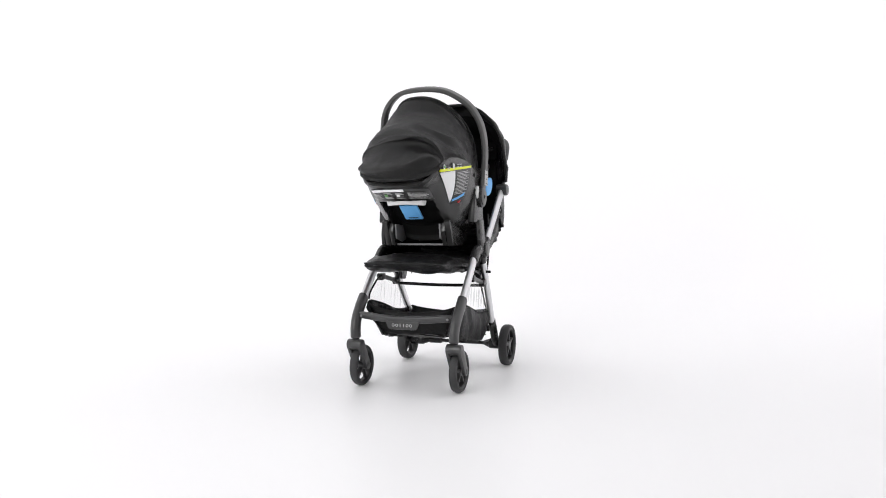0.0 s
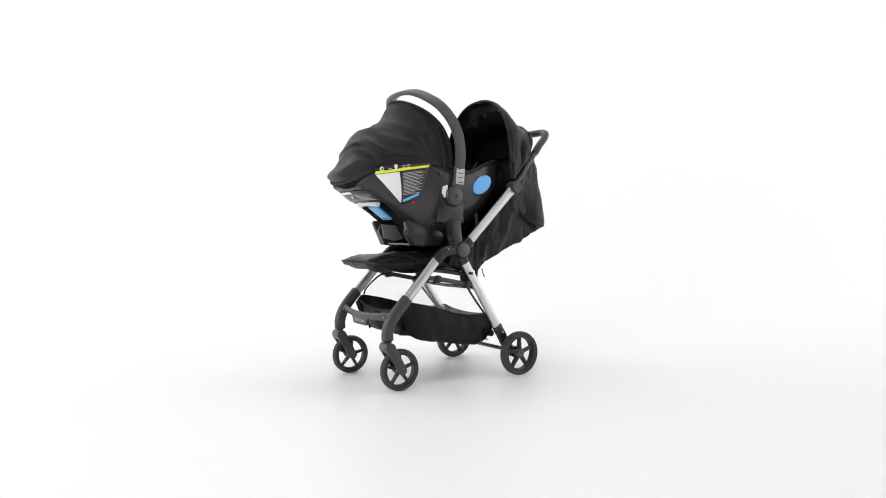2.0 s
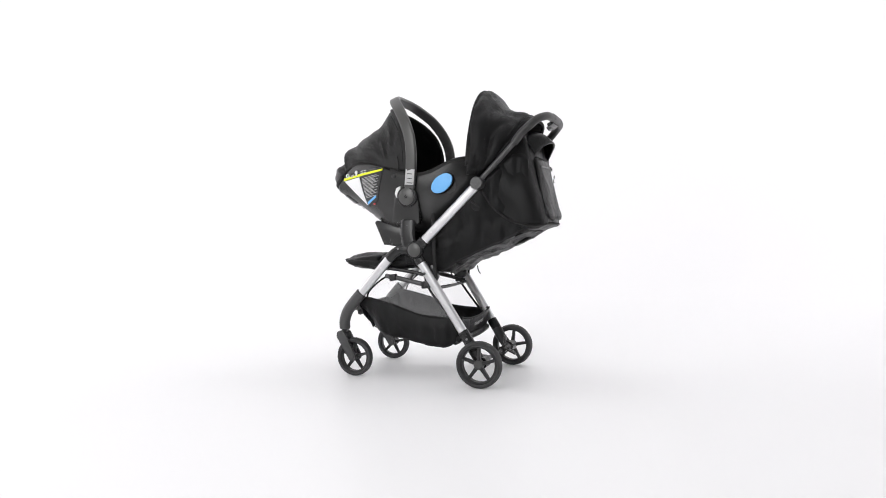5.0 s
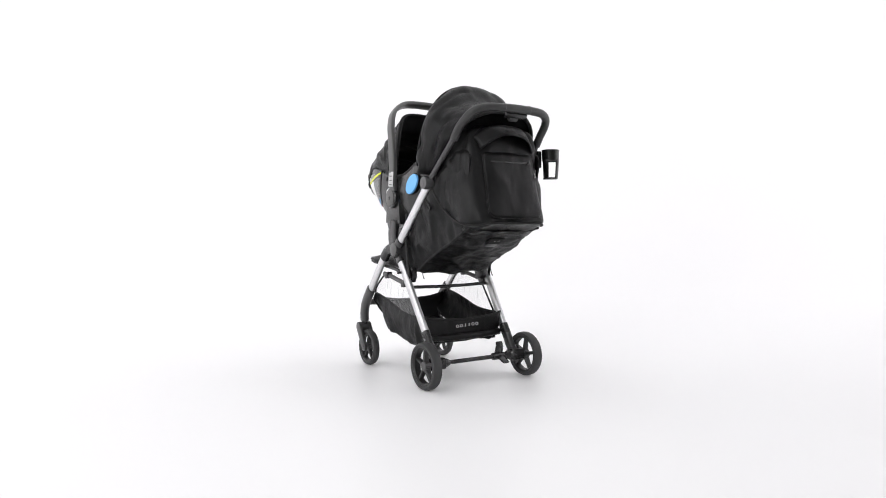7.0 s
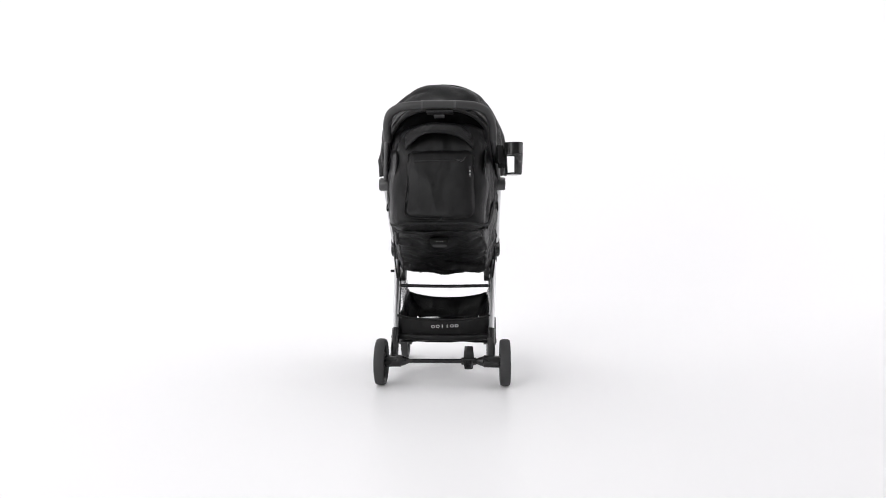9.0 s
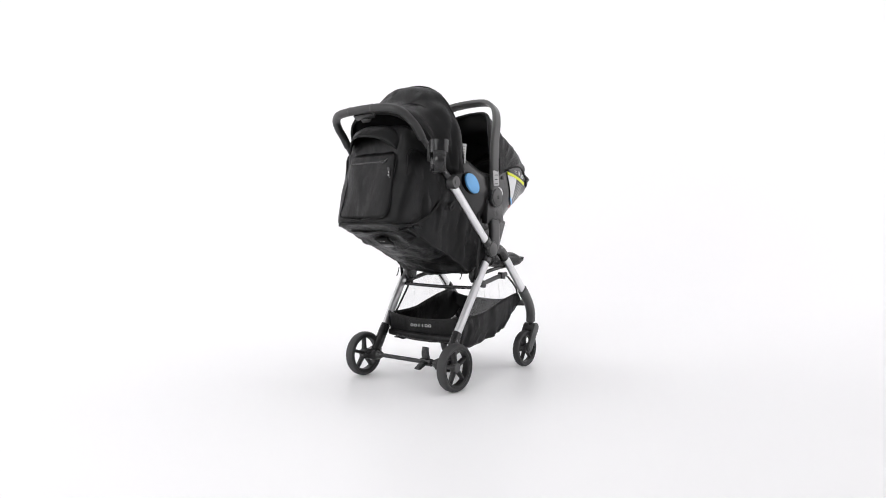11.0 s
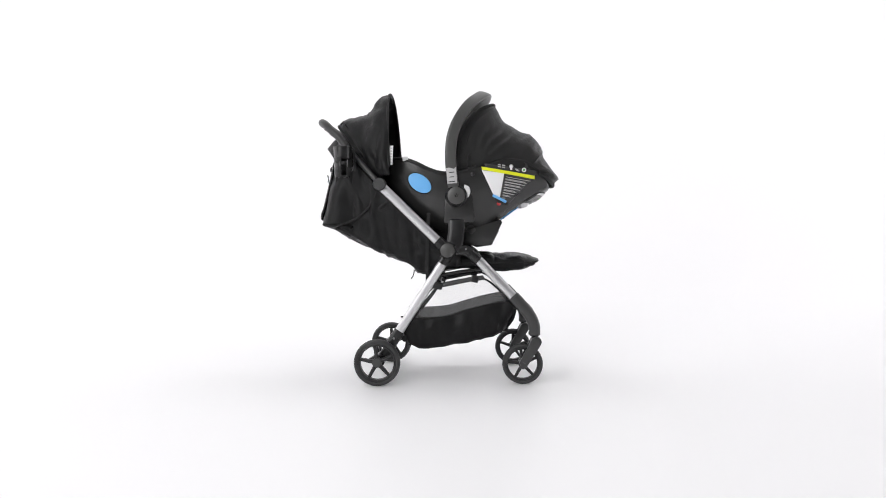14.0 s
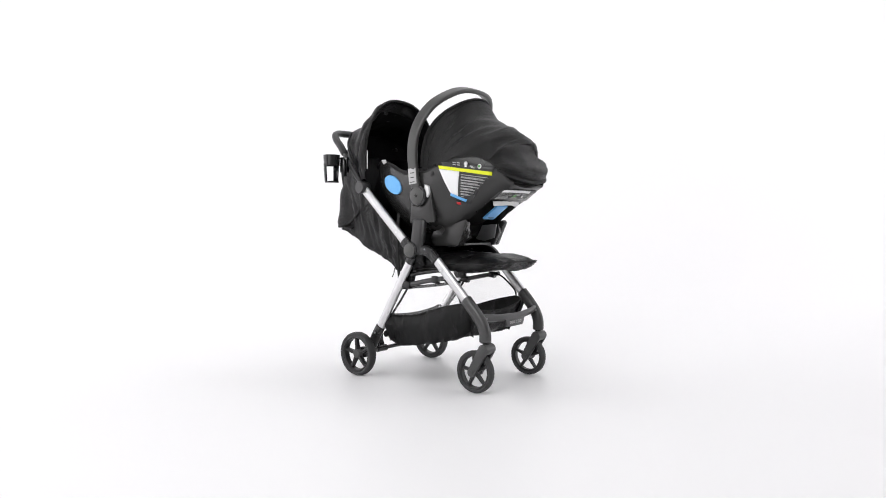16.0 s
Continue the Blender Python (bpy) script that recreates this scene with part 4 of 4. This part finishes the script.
for s in SIDES:
    st = side_label(s, [(0.352, 0.748), (0.158, 0.772), (0.192, 0.648), (0.242, 0.628)], "ink", "warning_sticker", 0.002, shell, 20, 14)
    tagged(st, "black warning sticker with yellow band and pale bars")
    side_label(s, [(0.346, 0.737), (0.160, 0.765), (0.163, 0.757), (0.349, 0.727)] if s > 0 else [(0.338, 0.731), (0.147, 0.761), (0.150, 0.750), (0.336, 0.719)], "yellow", "sticker_band", 0.004, st)
    if s > 0:
        side_label(s, [(0.345, 0.726), (0.268, 0.738), (0.246, 0.634), (0.250, 0.636)], "paper", "sticker_patch", 0.0035, st)
        side_label(s, [(0.244, 0.645), (0.195, 0.670), (0.196, 0.660), (0.242, 0.636)], "blue", "sticker_stripe", 0.004, st, 8, 2)
        side_label(s, [(0.216, 0.640), (0.203, 0.643), (0.205, 0.635), (0.214, 0.633)], "red", "sticker_spot", 0.003, st, 3, 2)
    else:
        side_label(s, [(0.228, 0.737), (0.149, 0.749), (0.190, 0.664), (0.213, 0.655)], "paper", "sticker_patch", 0.0035, st)
        side_label(s, [(0.240, 0.643), (0.190, 0.666), (0.186, 0.658), (0.233, 0.635)], "blue", "sticker_stripe", 0.004, st, 8, 2)
        side_label(s, [(0.217, 0.634), (0.203, 0.637), (0.204, 0.628), (0.215, 0.626)], "red", "sticker_spot", 0.003, st, 3, 2)
    for i in range(16):
        t = i / 15
        if s > 0:
            x0, x1, z0, lean = 0.256 - 0.010 * t, 0.176 + 0.014 * t + (0.012, 0.0, 0.022, 0.004)[i % 4], 0.733 - 0.0047 * i, 0.17
        else:
            x0, x1, z0, lean = 0.322 - 0.07 * t - (0.0, 0.014, 0.004, 0.02)[i % 4], 0.234 - 0.012 * t, 0.713 - 0.0040 * i, 0.16
        side_label(s, [(x0, z0), (x1, z0 + (x0 - x1) * lean), (x1, z0 - 0.0019 + (x0 - x1) * lean), (x0, z0 - 0.0019)], "print_grey", "sticker_bar", 0.0035, st, 6, 1)
    icons = ((0.326, 0.746, 0.008), (0.281, 0.756, 0.0075)) if s > 0 else ((0.298, 0.751, 0.008), (0.252, 0.762, 0.0075))
    for k, (x, z, r) in enumerate(icons):
        disc = bmesh.new()
        hub = disc.verts.new((x, s * (shell_y(x, z) + 0.005), z))
        rim = [disc.verts.new((x + r * math.cos(a), s * (shell_y(x, z) + 0.0045), z + r * math.sin(a))) for a in (math.pi * 2 * q / 16 for q in range(16))]
        for q in range(16):
            disc.faces.new((hub, rim[q], rim[(q + 1) % 16]))
        part("sticker_spot", disc, "print_grey" if k else "paper", st, thick=0.0006)
        side_label(s, [(x + r * 0.5, z + r * 0.5), (x - r * 0.5, z + r * 0.5), (x - r * 0.5, z - r * (1.6 if k else 0.5)), (x + r * 0.5, z - r * (1.6 if k else 0.5))], "paper" if k else "green", "sticker_spot", 0.006, st, 3, 3)
    for dx, dz in ((-0.026, 0.010), (-0.041, 0.012), (-0.026, 0.003), (-0.041, 0.005), (0.020, -0.003), (0.024, -0.008)):
        x, z = icons[1][0] + dx, icons[1][1] + dz - 0.006
        side_label(s, [(x + 0.005, z), (x - 0.006, z + 0.002), (x - 0.006, z - 0.0012), (x + 0.005, z - 0.0032)], "print_grey", "sticker_bar", 0.0045, st, 3, 1)
    # buttons and pivots
    yb = shell_y(-0.067, 0.705)
    btn = plate(oval(-0.067, 0.705, 0.045, 0.0285, -36, 32), (yb - 0.01) * s, (yb + 0.009) * s, 0.006)
    part("side_button", btn, "blue", seat, "oval sky blue button", sharp=50)
    part("button_seat", plate(oval(-0.067, 0.705, 0.0485, 0.032, -36, 32), (yb - 0.012) * s, (yb + 0.002) * s, 0.002), "shade_mark_black", seat)
    part("rivet", lathe([(0, 0), (0.0075, 0), (0.0075, 0.003 * s), (0.005, 0.004 * s), (0, 0.004 * s)], (0.118, (shell_y(0.118, 0.735) + 0.001) * s, 0.735), n=20), "plastic", seat)
    part("handle_bracket", plate([(0.112, 0.690), (0.118, 0.641), (0.127, 0.567), (0.015, 0.563), (0.020, 0.641), (0.030, 0.690)], 0.160 * s, 0.187 * s, 0.009), "shell", seat)
    part("handle_release", plate([(0.088, 0.700), (0.106, 0.692), (0.111, 0.672), (0.104, 0.655), (0.088, 0.650)], 0.172 * s, 0.193 * s, 0.005), "white", seat, "white handle release button")
    part("adapter", sweep([(0.060, 0.184 * s, 0.575), (0.060, 0.188 * s, 0.53), (0.052, 0.190 * s, 0.488), (0.040, 0.190 * s, 0.470)], 0.029, 0.011, steps=4, sides=18, power=3.2), "plastic", cart, "black car seat adapter on the frame")


def carry_handle():
    half = [(0.060, 0.190, 0.655), (0.050, 0.193, 0.70), (0.043, 0.198, 0.76), (0.042, 0.200, 0.82), (0.050, 0.198, 0.875), (0.072, 0.189, 0.928), (0.104, 0.165, 0.977), (0.137, 0.125, 1.011), (0.161, 0.075, 1.032)]
    return half + [(0.170, 0.0, 1.038)] + [(x, -y, z) for x, y, z in half[::-1]]


handle = part("carry_handle", sweep(carry_handle(), 0.0085, 0.0195, ref=(1, 0, -0.35), steps=6, sides=24, power=4.5), "grip", seat, "dark grey carry handle over the hood")
for s in SIDES:
    disc = part("handle_pivot", lathe([(0, -0.010 * s), (0.036, -0.010 * s), (0.038, -0.006 * s), (0.038, 0.008 * s), (0.035, 0.0115 * s), (0, 0.0125 * s)], (0.061, 0.189 * s, 0.660), n=44), "plastic", seat, "round black handle pivot")
    part("pivot_cap", lathe([(0, 0), (0.030, 0), (0.030, 0.0016 * s), (0.028, 0.0026 * s), (0, 0.003 * s)], (0.061, 0.2008 * s, 0.660), n=40), "grip", disc)
    for i in range(5):
        a = radians(90 + 72 * i)
        part("cap_mark", block(0.061 + 0.0045 * math.cos(a), 0.2040 * s, 0.660 + 0.0045 * math.sin(a), 0.005, 0.0012, 0.0025, 0, (0, -math.degrees(a), 0)), "shade_mark_black", disc)
    lab = part("handle_sticker", block(0.0455, 0.2055 * s, 0.729, 0.034, 0.0012, 0.055, 0.0003, (0, -5, 0)), "print_grey", handle, "small grey sticker with pale bars")
    for i in range(6):
        part("sticker_bar", block(0.0455 + 0.003 * (i % 2), 0.2066 * s, 0.708 + 0.008 * i, 0.022 - 0.003 * (i % 3), 0.0008, 0.003, 0, (0, -5, 0)), "logo" if i % 2 else "ink", lab)


# hood of the car seat
HOOD = [(0.064, 0.740, 0.173, 0.197, 1.003, 3.9, 2.4), (0.100, 0.745, 0.174, 0.208, 0.985, 2.6, 2.4), (0.155, 0.760, 0.174, 0.232, 0.942, 1.4, 2.4), (0.21, 0.781, 0.173, 0.280, 0.912, 1.0, 2.1), (0.262, 0.786, 0.163, 0.326, 0.889, 1.0, 1.9),
        (0.297, 0.781, 0.153, 0.358, 0.876, 0.9, 1.85), (0.322, 0.770, 0.147, 0.374, 0.850, 0.9, 1.85), (0.333, 0.763, 0.143, 0.369, 0.832, 0.9, 2.1), (0.340, 0.757, 0.142, 0.380, 0.812, 0.9, 2.1), (0.351, 0.751, 0.141, 0.410, 0.772, 1.0, 2.1),
        (0.355, 0.746, 0.139, 0.428, 0.735, 1.0, 2.1), (0.353, 0.741, 0.135, 0.416, 0.703, 1.0, 2.1)]
bm, hoops = arches(HOOD, 60, 7)
drape(bm, len(hoops), len(hoops[0]), 3.4, 0.0105)
radiate(bm, 0.14, 0.77, 9, 0.008, 0.6, 0.26, 0.12)
bm.verts.ensure_lookup_table()
for r in range(12):
    for k, p in enumerate(hoops[r]):
        v = bm.verts[r * len(hoops[r]) + k]
        v.co = Vector(p).lerp(v.co, r / 12)
hood = part("hood", bm, "knit", seat, "black stretch cloth hood with soft folds", thick=0.004)
part("hood_rim", sweep(hoops[0][1:-1], 0.006, 0.008, ref=(1, 0, 0), steps=1, sides=10), "trim", hood)
bm = bmesh.new()
skin(bm, [[(p[0], p[1] * 1.012, p[2] + 0.002) for p in hoops[k][1:-1]] for k in (0, 1, 2)], closed=False, caps=False)
part("hood_binding", bm, "trim", hood, thick=0.004)
part("hood_seam", sweep(hoops[5][2:-2], 0.0025, ref=(1, 0, 0), steps=1, sides=8), "trim", hood)
part("hood_hem", sweep(hoops[-1][1:-1], 0.006, 0.007, ref=(0, 0, 1), steps=1, sides=10), "trim", hood)
for s in SIDES:
    part("hood_edge", sweep([(x + 0.001, s * (w + 0.001), z) for x, z, w, xt, zt, p, e in HOOD[2:]], 0.004, 0.003, steps=4, sides=8), "trim", hood)


for s in SIDES:
    part("hood_cord", sweep([(0.103, 0.183 * s, 0.745), (0.099, 0.186 * s, 0.765), (0.101, 0.184 * s, 0.790), (0.106, 0.180 * s, 0.806)], 0.0022, steps=4, sides=8), "trim", hood)


# ---- cup holder clipped to the frame ----
cup = thing("cup_holder", "black plastic cup holder clipped to the pushchair frame", "cup holder")
def cup_shell():
    bm = bmesh.new()
    c = (-0.326, -0.241)
    def at(r, a, z):
        return (c[0] + r * math.cos(a), c[1] + r * math.sin(a), z)
    for lo, hi in ((0.785, 0.825),):
        n = 40
        ra, rb = 0.0298, 0.0312
        rings = [[at(ra, 2 * math.pi * k / n, lo) for k in range(n)], [at(rb, 2 * math.pi * k / n, hi) for k in range(n)], [at(rb - 0.003, 2 * math.pi * k / n, hi) for k in range(n)], [at(ra - 0.003, 2 * math.pi * k / n, lo) for k in range(n)]]
        skin(bm, rings + [rings[0]], closed=True, caps=False)
    return bm


cb = part("ring", cup_shell(), "plastic", cup)
for a0, a1 in ((-178, -90), (75, 125)):
    bm = bmesh.new()
    n = 14
    rings = []
    for z, r in ((0.79, 0.0294), (0.725, 0.0255)):
        rings.append([(-0.326 + r * math.cos(radians(a0 + (a1 - a0) * k / n)), -0.241 + r * math.sin(radians(a0 + (a1 - a0) * k / n)), z) for k in range(n + 1)])
    skin(bm, rings, closed=False, caps=False)
    part("wall_strip", bm, "plastic", cup, thick=0.003)
part("bottom", lathe([(0, -0.002), (0.0248, -0.002), (0.0263, 0.0), (0.0253, 0.004), (0, 0.004)], (-0.326, -0.241, 0.723), "z", n=36), "plastic", cup)
part("clip_plate", block(-0.296, -0.203, 0.778, 0.009, 0.026, 0.064, 0.002, (0, 0, 25)), "plastic", cup)
part("clip", block(-0.306, -0.194, 0.79, 0.030, 0.022, 0.060, 0.005, (0, 0, 20)), "plastic", cup)


# ---- what turns ----
def motions():
    rows = [(t, pose(0, 0, 0, 0, 0, a)) for t, a in TURN]
    walk(cart, rows)
    walk(seat, rows)
    walk(cup, rows)


motions()
